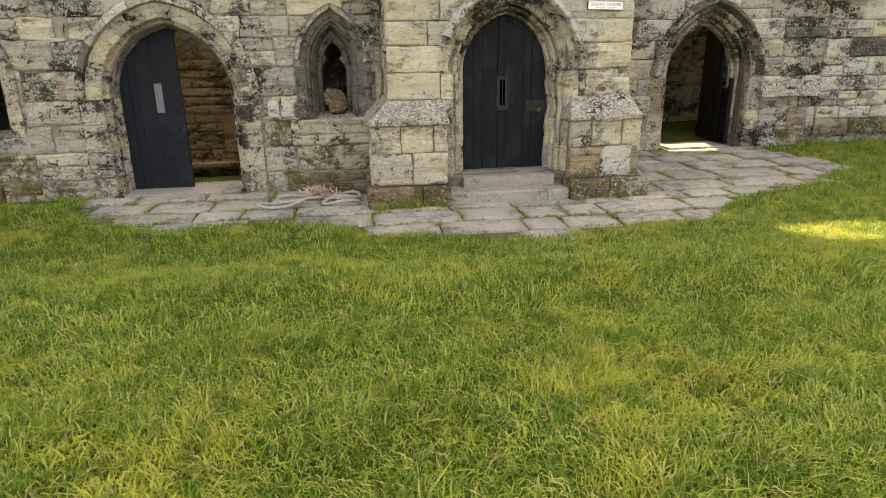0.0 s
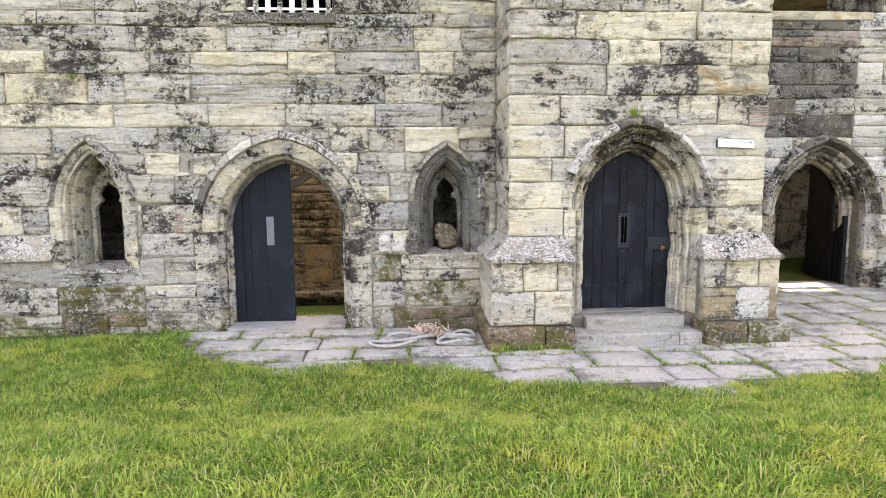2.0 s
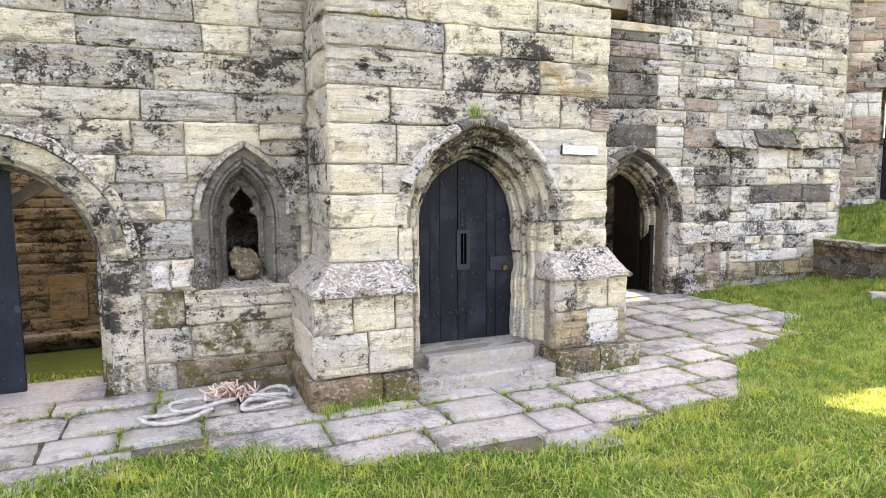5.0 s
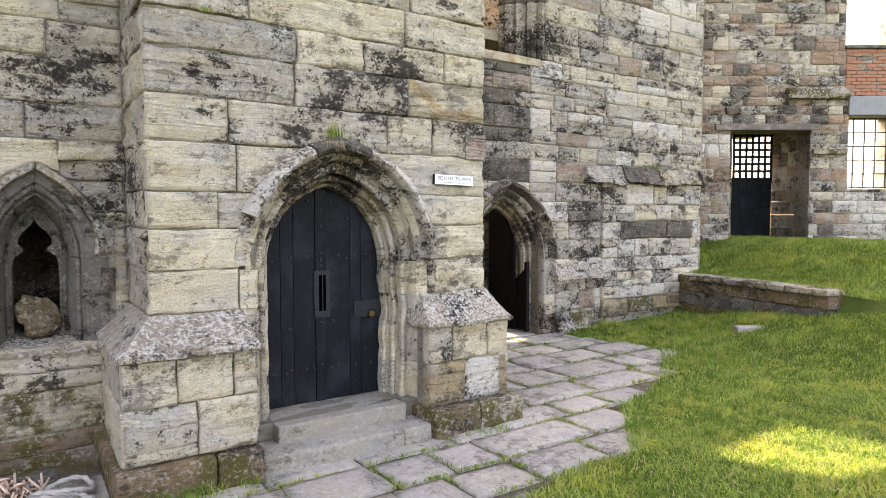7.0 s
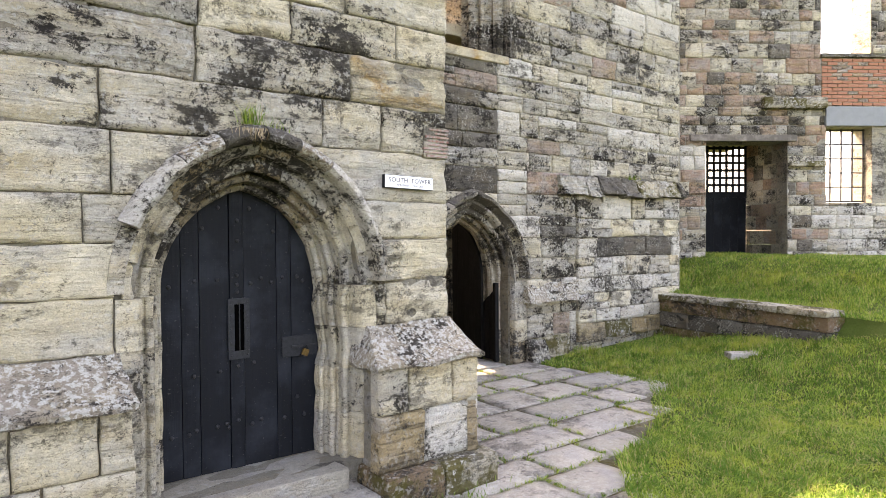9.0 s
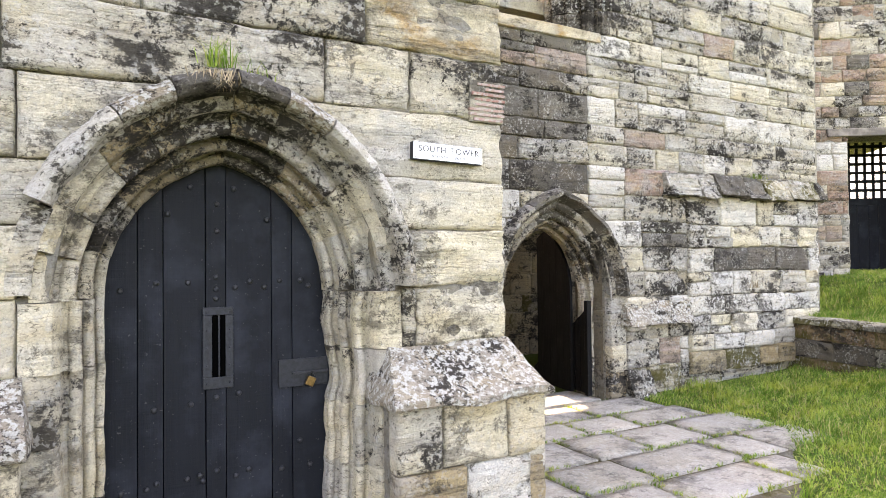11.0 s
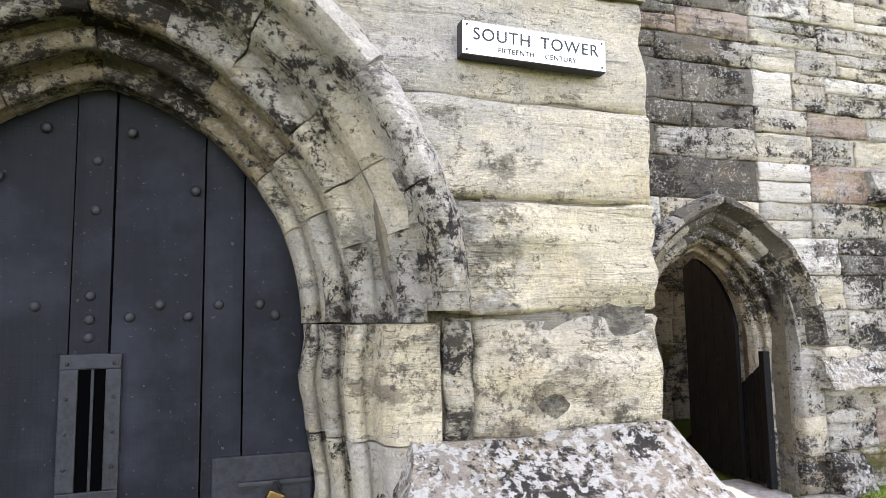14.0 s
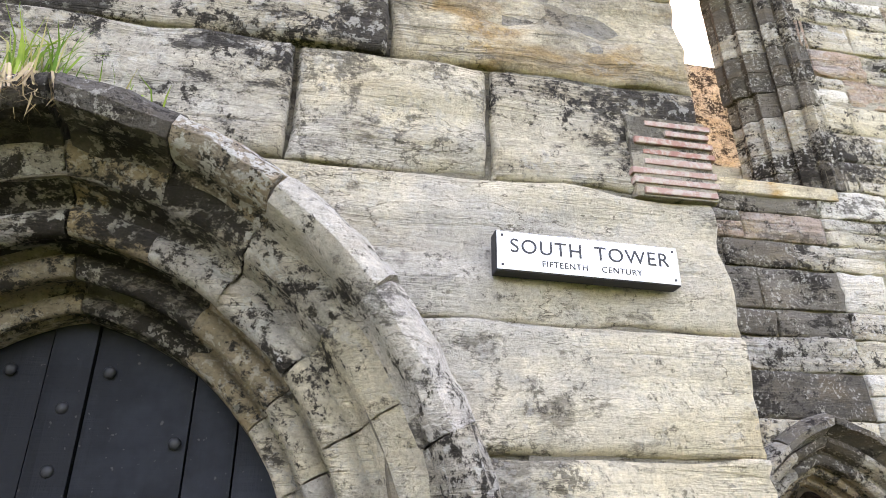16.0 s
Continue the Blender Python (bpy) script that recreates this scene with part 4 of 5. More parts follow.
def tower_door():
    d = thing("door_1", (0, 0, 0), "closed arched door of black painted oak planks with iron studs", "door", kind="structure")
    y0 = YT + 0.362
    # added black plate that stops light glowing through the plank gaps
    part("backing", box_bm(1.2, 2.4, y0 + 0.047, y0 + 0.06, 0.2, 2.25), SHADOW, d)
    cuts = [1.25, 1.433, 1.542, 1.729, 1.822, 2.044, 2.147, 2.35]
    for k, (a, b) in enumerate(zip(cuts, cuts[1:])):
        plank(d, A_TOWER, a, b, 0.265, y0 - (0.008 if k == 3 else 0.0), y0 + 0.045, BLACKWOOD)
    rng = random.Random(3)
    for z, dz in ((1.475, 0.03), (0.55, 0.02)):
        for u in (1.36, 1.46, 1.51, 1.58, 1.65, 1.71, 1.86, 1.93, 2.0, 2.08, 2.18, 2.24):
            if rng.random() < 0.85:
                stud(d, (u + rng.uniform(-0.01, 0.01), y0 - 0.002, z + rng.choice((0, -dz))))
    for u, z in ((1.775, 1.50), (1.775, 1.44), (1.775, 1.395), (1.775, 0.92), (1.66, 0.90), (1.88, 0.93), (1.50, 0.89), (2.18, 0.66), (1.775, 0.57), (1.70, 0.56), (1.78, 1.85), (1.78, 1.72), (1.66, 1.93), (1.86, 1.93), (1.56, 1.80), (2.02, 1.78)):
        stud(d, (u, y0 - 0.008, z))
    pl = part("grille_plate", box_bm(1.714, 1.854, y0 - 0.016, y0 - 0.003, 1.316, 1.354, 0.003), STEEL, d, "riveted steel frame round the slot")
    for b in ((1.714, 1.854, 0.963, 1.018), (1.714, 1.756, 1.018, 1.316), (1.818, 1.854, 1.018, 1.316)):
        part("plate_bar", box_bm(b[0], b[1], y0 - 0.015, y0 - 0.003, b[2], b[3], 0.003), STEEL, pl)
    # black strip laid on the planks; the slot's shade is its colour
    part("slot", box_bm(1.756, 1.818, y0 - 0.0105, y0 - 0.0095, 1.018, 1.316), SHADOW, d, "black strip painted as the shade of an open slot")
    part("slot_bar", box_bm(1.785, 1.792, y0 - 0.014, y0 - 0.011, 1.018, 1.316, 0.001), STEEL, d)
    for k in range(5):
        for u in (1.731, 1.838):
            stud(pl, (u, y0 - 0.016, 0.99 + k * 0.085), 0.005, STEEL)
    lp = part("latch_plate", box_bm(2.074, 2.33, y0 - 0.014, y0 - 0.002, 0.935, 1.075, 0.003), STEEL, d, "pitted steel latch plate")
    bm = box_bm(2.14, 2.33, y0 - 0.026, y0 - 0.013, 0.998, 1.010, 0.002)
    part("bolt", bm, IRON, lp)
    lock = thing("padlock", (2.235, y0 - 0.035, 0.97), "small old brass padlock on the latch", "padlock")
    part("lock_body", box_bm(-0.022, 0.022, -0.010, 0.012, -0.035, 0.012, 0.004, None, pose(0, 0, 0, 0, 25, 0)), BRASS, lock)
    tube("shackle", [(-0.014 + 0.028 * k / 8, 0.0, 0.012 + 0.030 * math.sin(math.pi * k / 8)) for k in range(9)], 0.0035, STEEL, lock)


def tube(name, pts, r, mat, parent=None, sides=8, twist=0.0, lobes=0, label=""):
    """A tube along pts; with lobes it is laid up in strands."""
    vs, fs, n = [], [], len(pts)
    up = Vector((0.03, 0.02, 1))
    run = 0.0
    for i, p in enumerate(pts):
        p = Vector(p)
        t = (Vector(pts[min(n - 1, i + 1)]) - Vector(pts[max(0, i - 1)])).normalized()
        if i:
            run += (p - Vector(pts[i - 1])).length
        s = t.cross(up)
        s = s.normalized() if s.length > 1e-4 else Vector((1, 0, 0))
        u = s.cross(t)
        for k in range(sides):
            a = 2 * math.pi * k / sides
            rr = r * (1 + (0.34 * math.cos(lobes * a + twist * run) if lobes else 0))
            vs.append(p + s * rr * math.cos(a) + u * rr * math.sin(a))
    for i in range(n - 1):
        for k in range(sides):
            fs.append((i * sides + k, i * sides + (k + 1) % sides, (i + 1) * sides + (k + 1) % sides, (i + 1) * sides + k))
    fs += [tuple(range(sides))[::-1], tuple(range((n - 1) * sides, n * sides))]
    return link(name, mesh_of(name, vs, fs, mat, True), parent, None, label)


tower_door()


def range_door():
    y0 = YL + 0.36
    d = thing("door_2", (0, 0, 0), "arched double door of dark slate painted planks, one leaf open", "door", kind="structure")
    leaf = part("closed_leaf", box_bm(-2.82, -2.06, y0 + 0.04, y0 + 0.055, 0.012, 1.2), NAVYWOOD, d, "closed planked leaf with studs")
    for a, b in zip([-2.82, -2.66, -2.56, -2.37, -2.06][:-1], [-2.66, -2.56, -2.37, -2.06]):
        plank(leaf, A_LEFT, a, b, 0.012, y0, y0 + 0.04, NAVYWOOD)
    part("steel_plate", box_bm(-2.37, -2.28, y0 - 0.006, y0 - 0.001, 0.96, 1.31, 0.002), PUNCHED, leaf, "punched grey steel plate")
    for z, st in ((0.86, 0.08), (1.60, 0.13), (0.45, 0.16), (0.12, 0.13)):
        u = -2.74
        while u < -2.08:
            stud(leaf, (u, y0, z + (0.03 if int(u * 50) % 2 else 0)), 0.009)
            u += st
    part("hinge", box_bm(-2.10, -2.055, y0 - 0.012, y0, 0.72, 0.78, 0.003), IRON, leaf)
    op = part("open_leaf", box_bm(-1.46, -1.41, y0 + 0.02, y0 + 0.72, 0.012, 1.35, 0.004), NAVYWOOD, d, "leaf folded back against the wall inside")
    part("bolt", box_bm(-1.475, -1.46, y0 + 0.03, y0 + 0.06, 0.70, 0.95, 0.003), IRON, op)
    part("door_sill", rough_bm(box_bm(-2.80, -1.42, YL - 0.02, YL + 0.62, -0.06, 0.012, 0.01), 0.004, 6, 3), PALESTONE, d, "pale worn threshold stone")


range_door()


def court_door():
    y0 = YR + 0.40
    d = thing("door_3", (6.18, y0, 0), "arched black door standing open inwards with a slatted half gate", "door", kind="structure")
    m = pose(6.18, y0, 0, 0, 0, 85)
    arch = Arch(0.55, 0.56, 0, 1.12, 0.80)
    inv = Matrix.Translation((-6.18, -y0, 0))
    cuts = np.linspace(0.0, 0.72, 6)
    for a, b in zip(cuts, cuts[1:]):
        o = plank(d, arch, float(a), float(b), 0.03, 0.0, 0.04, RAILWOOD, 0.0)
        o.matrix_basis = Matrix.Translation((0, 0, 0)) @ inv @ m
    gate = part("half_gate", box_bm(0.0, 0.06, -0.06, 0.0, 0.03, 1.10, 0.005, None, inv @ pose(6.13, YR + 0.1, 0, 0, 0, 84)), RAILWOOD, d, "half gate of upright slats with a raking top")
    for k in range(11):
        u = 0.075 + k * 0.105
        bm = box_bm(u, u + 0.085, -0.045, -0.02, 0.05, 0.6)
        for v in bm.verts:
            if v.co.z > 0.5:
                v.co.z = 1.04 - 0.70 * v.co.x
        bmesh.ops.transform(bm, matrix=inv @ pose(6.13, YR + 0.1, 0, 0, 0, 84), verts=bm.verts)
        part("slat", bm, RAILWOOD, gate)
    part("door_sill", rough_bm(box_bm(5.12, 6.2, YR - 0.03, YR + 0.5, -0.05, 0.02, 0.01, None, inv), 0.005, 6, 3), PALESTONE, d, "pale worn threshold stone")


court_door()

# ---- spaces behind the doorways ----
FB = pose(0, 15.0, 0)
# carried up to 12 m, unseen, to keep sun out of the court
wall_inner = core("wall_inner", FB, -9.0, 3.2, -1.6, 12.0, 0.5, [], MORTAR, "inner court wall of brown stained sandstone")
rng = random.Random(51)
coursed(rng, wall_inner, FB, -5.2, -0.4, [-1.4, -1.15, -0.95, -0.76, -0.55, -0.36, -0.16, 0.02, 0.24, 0.41, 0.60, 0.78, 1.0, 1.17, 1.38, 1.56, 1.76, 2.0, 2.2, 2.45, 2.7, 3.1], [Hole(-2.85, -2.25, -0.64, 0.21)], pick_inner, (0.4, 0.9), cell=0.07, rough=0.8)
hewn("hearth_stone", wall_inner, -2.84, -2.26, 14.98, 15.1, -0.63, 0.20, BROWN, 2.0)
part("ledge", rough_bm(box_bm(-3.6, -1.2, 14.75, 15.0, -0.93, -0.82, 0.02), 0.02, 4, 4), INNER, wall_inner, "mossy stone ledge")
wall_inner_side = core("wall_inner_side", pose(-7.0, 8.6, 0, 0, 0, 90), 0.0, 6.4, -1.6, 9.0, 0.4, [], MORTAR, "side wall of the inner court")
brace = thing("timber_brace", (-2.1, 9.2, 1.7), "old grey oak brace under the doorway head", "beam")
part("brace_beam", rough_bm(box_bm(-0.30, 0.30, -0.05, 0.05, -0.05, 0.05, 0.01, None, pose(0.12, -0.30, 0.06, 0, -32, 0)), 0.01, 6, 3), BEAM, brace)
FB2 = pose(0, 13.2, 0)
# made tall to block the sun; added hole lets a patch reach the threshold
wall_inner_b = core("wall_inner_far", FB2, 3.7, 11.0, -0.4, 8.4, 0.5, [Hole(5.4, 6.4, 3.25, 4.35)], GREY, "inner court wall, raised out of sight and pierced to shape the sun")
# unseen slab added over the passage to keep skylight out
tagged(part("ceiling_passage", box_bm(3.7, 11.0, 10.45, 13.25, 4.45, 4.6), MORTAR, None), "unseen slab added to darken the passage behind the court door", "ceiling", kind="structure")
coursed(rng, wall_inner_b, FB2, 4.6, 9.2, [-0.05, 0.35, 0.7, 1.0, 1.35, 1.7, 2.0, 2.4, 2.8], [], pick_inner, (0.4, 0.9), cell=0.07, rough=0.8)

# ---- barred opening high in the range wall ----
gr = thing("window_1", (0, 0, 0), "small barred opening with pale stone bars and a dark sill", "window", kind="structure")
hewn("window_sill", gr, -2.56, -1.43, YL - 0.04, YL + 0.2, 3.50, 3.62, DARK, 4.0)
# black sheet in place of a room, its darkness painted
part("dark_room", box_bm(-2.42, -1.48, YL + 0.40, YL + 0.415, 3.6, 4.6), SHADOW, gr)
for k in range(7):
    u = -2.33 + k * 0.135
    part("bar", rough_bm(box_bm(u - 0.028, u + 0.028, YL + 0.05, YL + 0.10, 3.6, 4.6, 0.008), 0.004, 9, 2), SIGNWHITE if k % 2 else LICHEN, gr)
part("rail", box_bm(-2.42, -1.48, YL + 0.055, YL + 0.095, 3.665, 3.69, 0.004), SIGNWHITE, gr)

# ---- ruined window in the court wall ----
uw = thing("window_2", (0, 0, 0), "ruined traceried window with dark roll-moulded jambs and a lichened sill", "window", kind="structure")
rng = random.Random(71)
prof = [(6.44, -0.005), (6.38, 0.02), (6.33, 0.0), (6.29, 0.05), (6.29, 0.09), (6.21, 0.10), (6.16, 0.15), (6.19, 0.20), (6.12, 0.23), (6.03, 0.25), (6.03, 0.31), (5.97, 0.33), (5.92, 0.38), (5.94, 0.44), (5.90, 0.50), (6.44, 0.50)]
z = 4.13
while z < 6.6:
    z1 = min(6.6, z + rng.uniform(0.22, 0.38))
    vs, fs, n = [], [], len(prof)
    ins = 0.0 if z < 5.0 else 0.04
    for zz in (z + 0.004, z + 0.02, z1 - 0.02, z1 - 0.004):
        e = 0.006 if zz in (z + 0.004, z1 - 0.004) else 0
        for u, y in prof:
            vs.append((u + e - ins * (y > 0.2), y + 0.008 * noise.noise((u * 9, zz * 9, z)), zz))
    for i in range(3):
        for k in range(n):
            fs.append((i * n + k, i * n + (k + 1) % n, (i + 1) * n + (k + 1) % n, (i + 1) * n + k))
    fs += [tuple(range(n))[::-1], tuple(range(3 * n, 4 * n))]
    link("jamb_stone", mesh_of("jamb_stone", vs, fs, DARK if rng.random() < 0.8 else GREY), uw, FR_)
    z = z1
hewn("window_sill", uw, 3.3, 6.3, YR - 0.03, YR + 0.5, 4.0, 4.125, OCHRE, 6.0, 0.02, 0.02, 4)
part("head", box_bm(4.55, 6.45, YR + 0.02, YR + 0.5, 6.6, 6.95), MORTAR, uw)

# ---- relics on the court wall ----
def relic(name, u0, u1, z0, z1, out, mat, seed, label):
    t = thing(name, ((u0 + u1) / 2, YR, z0), label, "ledge", kind="structure")
    bm = box_bm(u0, u1, -out, 0.06, z0, z1, 0.0)
    for v in bm.verts:
        if v.co.y < 0 and v.co.z > (z0 + z1) / 2:
            v.co.y *= 0.25
    bmesh.ops.transform(bm, matrix=pose(-(u0 + u1) / 2, 0, -z0), verts=bm.verts)
    part("ledge_stone", rough_bm(rough_bm(bm, 0.06, 3, 5, seed), 0.03, 11, 1, seed), mat, t)


relic("plinth_fragment", 6.56, 7.62, 0.80, 1.06, 0.16, LICHEN, 1.0, "broken sloping plinth stone crusted with lichen")
string = thing("string_course", (7.24, YR, 2.33), "eroded black string course broken into ragged lengths", "ledge", kind="structure")
u, r = 0.0, random.Random(29)
while u < 2.95:
    w = r.uniform(0.3, 0.7)
    z0, h, out = r.uniform(-0.03, 0.03), r.uniform(0.18, 0.30), r.uniform(0.13, 0.22)
    bm = box_bm(u, min(3.0, u + w), -out, 0.06, z0, z0 + h)
    for v in bm.verts:
        if v.co.y < 0 and v.co.z > z0 + h / 2:
            v.co.y *= 0.3
    part("ledge_stone", rough_bm(rough_bm(bm, 0.05, 4, 4, u), 0.03, 12, 1, u), r.choice((DARK, DARK, GREY, MOSSY)), string)
    u += w + r.uniform(-0.02, 0.08)
relic("foot_fragment", 6.60, 6.95, -0.03, 0.28, 0.16, GREY, 3.0, "worn stone block at the foot of the doorway")

def stop_stone(u, z, w, h, out, lean, mat, seed, label):
    t = thing("carved_stop", (u, YL, z), label, "carving", "broken stops", "structure")
    bm = box_bm(-w / 2, w / 2, -out, 0.04, -h / 2, h / 2, 0.012)
    bmesh.ops.subdivide_edges(bm, edges=bm.edges, cuts=3, use_grid_fill=True)
    for v in bm.verts:
        k = v.co.x / (w / 2)
        v.co.z += lean * (1 - k * k)
        v.co.y = v.co.y * (1 - 0.35 * k * k) if v.co.y < 0 else v.co.y
    part("stop", rough_bm(bm, 0.02, 9, 0, seed), mat, t)


stop_stone(-0.60, 0.985, 0.15, 0.15, 0.055, -0.03, DARK, 1.0, "broken curved hood stop black with soot")
stop_stone(-0.765, 0.99, 0.15, 0.16, 0.035, 0.0, LIME, 2.0, "pale patching stone beside the lancet")
stop_stone(-0.93, 0.98, 0.14, 0.19, 0.04, 0.03, LIME, 3.0, "pale curved stop stone of the doorway hood")
stop_stone(0.24, 1.63, 0.13, 0.22, 0.05, 0.02, LICHEN, 4.0, "crumbling lichened stone in the angle of the tower")
stop_stone(0.26, 1.36, 0.10, 0.15, 0.04, -0.02, DARK, 5.0, "broken hood stop beside the tower")

# ---- far wall and terrace ----
wall_far = core("wall_far", FAR, -3.5, 9.0, 0.4, 9.0, 0.6, [Hole(-0.05, 1.68, 0.4, 3.62), Hole(2.5, 3.5, 2.36, 3.92), Hole(2.38, 3.45, 5.42, 9.0 - 0.4)], MORTAR,
                "ruined far wall of mixed red and grey rubble with window gaps", 0.018)
rng = random.Random(81)
zc = [0.9]
while zc[-1] < 7.3:
    zc.append(zc[-1] + rng.uniform(0.17, 0.30))
coursed(rng, wall_far, FAR, -1.2, 5.2, zc, [Hole(-0.05, 1.68, 0.4, 3.66), Hole(2.5, 3.9, 2.36, 4.36), Hole(2.38, 4.0, 4.36, 5.44), Hole(2.38, 3.45, 5.42, 9)], pick_far, (0.22, 0.55), cell=0.12, rough=1.5, depth=0.04)
fd = thing("door_4", (0, 0, 0), "dark planked door with an open lattice top in a deep porch", "door", kind="structure")


def far_part(nm, x0, x1, y0, y1, z0, z1, mat, par, bev=0.004):
    return link(nm, part("t", box_bm(x0, x1, y0, y1, z0, z1, bev), mat, None).data, par, FAR)


def drop_temp():
    for o in [o for o in scene.objects if o.name == "t" or o.name.startswith("t.")]:
        bpy.data.objects.remove(o)


for k in range(5):
    far_part("plank", 0.72 + 0.19 * k, 0.905 + 0.19 * k, 1.60, 1.65, 1.0, 2.68, BLACKWOOD, fd)
far_part("door_rail", 0.72, 1.67, 1.58, 1.64, 2.56, 2.70, BLACKWOOD, fd)
for k in range(7):
    far_part("lattice_bar", 0.73 + 0.15 * k, 0.785 + 0.15 * k, 1.60, 1.63, 2.68, 3.78, BLACKWOOD, fd)
for k in range(6):
    far_part("lattice_bar", 0.72, 1.67, 1.585, 1.61, 2.82 + 0.17 * k, 2.88 + 0.17 * k, BLACKWOOD, fd)
rng = random.Random(82)
zp = 0.7
while zp < 3.75:
    u = 0.02
    dz = rng.uniform(0.2, 0.32)
    while u < 1.7:
        u1 = u + rng.uniform(0.3, 0.6)
        far_part("stone", 1.68, 1.9 + rng.uniform(-0.01, 0.01), u, min(1.7, u1) - 0.008, zp, min(3.79, zp + dz) - 0.008, pick_far(u, zp, rng), wall_far, 0.01)
        u = u1
    zp += dz
far_part("porch_side", -0.35, -0.05, 0.6, 1.7, 0.6, 3.8, GREY, wall_far)
far_part("porch_back", -0.35, 0.71, 1.60, 1.80, 0.6, 3.8, GREY, wall_far)
# extended unseen behind the door to block sun through the lattice
far_part("porch_roof", -0.35, 1.9, 0.5, 3.2, 3.80, 3.95, DARK, wall_far)
far_part("lintel", -0.40, 1.85, -0.05, 0.5, 3.62, 3.76, BEAM, fd, 0.02)
far_part("mossy_ledge", 1.1, 2.45, -0.14, 0.2, 4.28, 4.52, MOSSY, wall_far, 0.05)
far_part("mossy_ledge", 1.7, 2.45, -0.10, 0.2, 3.10, 3.22, MOSSY, wall_far, 0.04)
wn = thing("window_3", (0, 0, 0), "iron-barred window under a grey concrete lintel", "window", kind="structure")
far_part("concrete_lintel", 2.46, 3.92, -0.05, 0.5, 3.94, 4.34, CONCRETE, wn, 0.015)
for k in range(5):
    far_part("bar", 2.52 + 0.24 * k - 0.012, 2.52 + 0.24 * k + 0.012, 0.25, 0.275, 2.38, 3.92, IRON, wn, 0)
for k in range(6):
    far_part("bar", 2.5, 3.5, 0.24, 0.265, 2.40 + 0.30 * k - 0.012, 2.40 + 0.30 * k + 0.012, IRON, wn, 0)
bp = thing("brick_panel", (0, 0, 0), "patch of thin red bricks above the barred window", "brickwork", kind="structure")
far_part("bed", 2.40, 3.98, 0.02, 0.5, 4.36, 5.40, MORTAR, bp, 0)
rng = random.Random(83)
zb = 4.37
k = 0
while zb < 5.34:
    u = 2.40 - (0.1 if k % 2 else 0)
    while u < 3.96:
        far_part("brick", max(2.4, u), min(3.97, u + 0.205), rng.uniform(-0.008, 0.006), 0.05, zb, zb + 0.058, BRICK if rng.random() < 0.85 else RED, bp, 0)
        u += 0.22
    zb += 0.075
    k += 1
far_part("coping", 2.36, 4.02, -0.05, 0.5, 5.35, 5.43, DARK, bp, 0.02)
drop_temp()

terrace = thing("terrace_wall", (9.7, 9.9, 0), "low dark mossy retaining wall below the grass bank", "wall", kind="structure")
rng = random.Random(91)
TW = pose(9.66, 9.92, 0, 0, 0, -101)
for zc0, zc1, mat in ((-0.1, 0.22, DAMP), (0.23, 0.46, DARK), (0.47, 0.66, DAMP), (0.665, 0.75, MOSSY)):
    u = 0.0
    while u < 2.85:
        u1 = min(2.9, u + rng.uniform(0.35, 0.8))
        b = rough_bm(box_bm(u + 0.006, u1 - 0.006, rng.uniform(-0.01, 0.02) - (0.03 if mat is MOSSY else 0), 0.35, zc0, zc1, 0.012, None, Matrix.Translation((-9.7, -9.9, 0)) @ TW), 0.02, 6, 2, u)
        part("stone", b, mat, terrace)
        u = u1
slab = thing("fallen_slab", (8.48, 7.75, ground_z(8.48, 7.75) + 0.012), "flat weathered slab lying in the grass", "stone")
part("slab", rough_bm(box_bm(-0.30, 0.34, -0.10, 0.10, -0.06, 0.02, 0.012, None, pose(0, 0, 0, 0, 0, -36)), 0.02, 5, 3), FLAG, slab)


# ---- sign ----
def letters(name, body, size, x, y, z, mat, parent, spacing=1.0):
    cu = bpy.data.curves.new(name, "FONT")
    cu.body, cu.size, cu.align_x, cu.align_y, cu.extrude, cu.space_character = body, size, "CENTER", "CENTER", 0.0008, spacing
    ob = new(name, cu)
    bpy.context.view_layer.update()
    me = bpy.data.meshes.new_from_object(ob.evaluated_get(bpy.context.evaluated_depsgraph_get()))
    bpy.data.objects.remove(ob)
    me.materials.clear()
    me.materials.append(mat)
    return link(name, me, parent, pose(x, y, z, 90, 0, 0))


sign = thing("name_sign", (2.845, YT - 0.03, 2.068), "white enamel sign with black capitals fixed to the tower", "sign")
part("board", box_bm(-0.201, 0.201, -0.014, 0.022, 0.0, 0.089, 0.003), SIGNBLACK, sign, "dark edged board")
part("face", box_bm(-0.1985, 0.1985, -0.0165, -0.0142, 0.003, 0.086), SIGNWHITE, sign, "white enamel face")
sign.rotation_euler = (0, radians(1.3), 0)
for word, size, wx, wz in (("SOUTH", 0.044, -0.094, 0.054), ("TOWER", 0.044, 0.094, 0.054), ("FIFTEENTH", 0.0185, -0.056, 0.020), ("CENTURY", 0.0185, 0.068, 0.020)):
    letters("word", word, size, wx, -0.0172, wz, SIGNBLACK, sign, 1.12)
for sx in (-0.188, 0.188):
    for sz in (0.012, 0.077):
        bm = bmesh.new()
        bmesh.ops.create_cone(bm, cap_ends=True, segments=8, radius1=0.003, radius2=0.003, depth=0.002, matrix=pose(sx, -0.0175, sz, 90))
        part("screw", bm, IRON, sign)

# ---- thin red tiles let into the walls ----
rng = random.Random(7)
part("tile_bed", box_bm(3.0, TX1 - 0.004, YT - 0.006, YT + 0.03, 2.30, 2.52), MORTAR, tower)
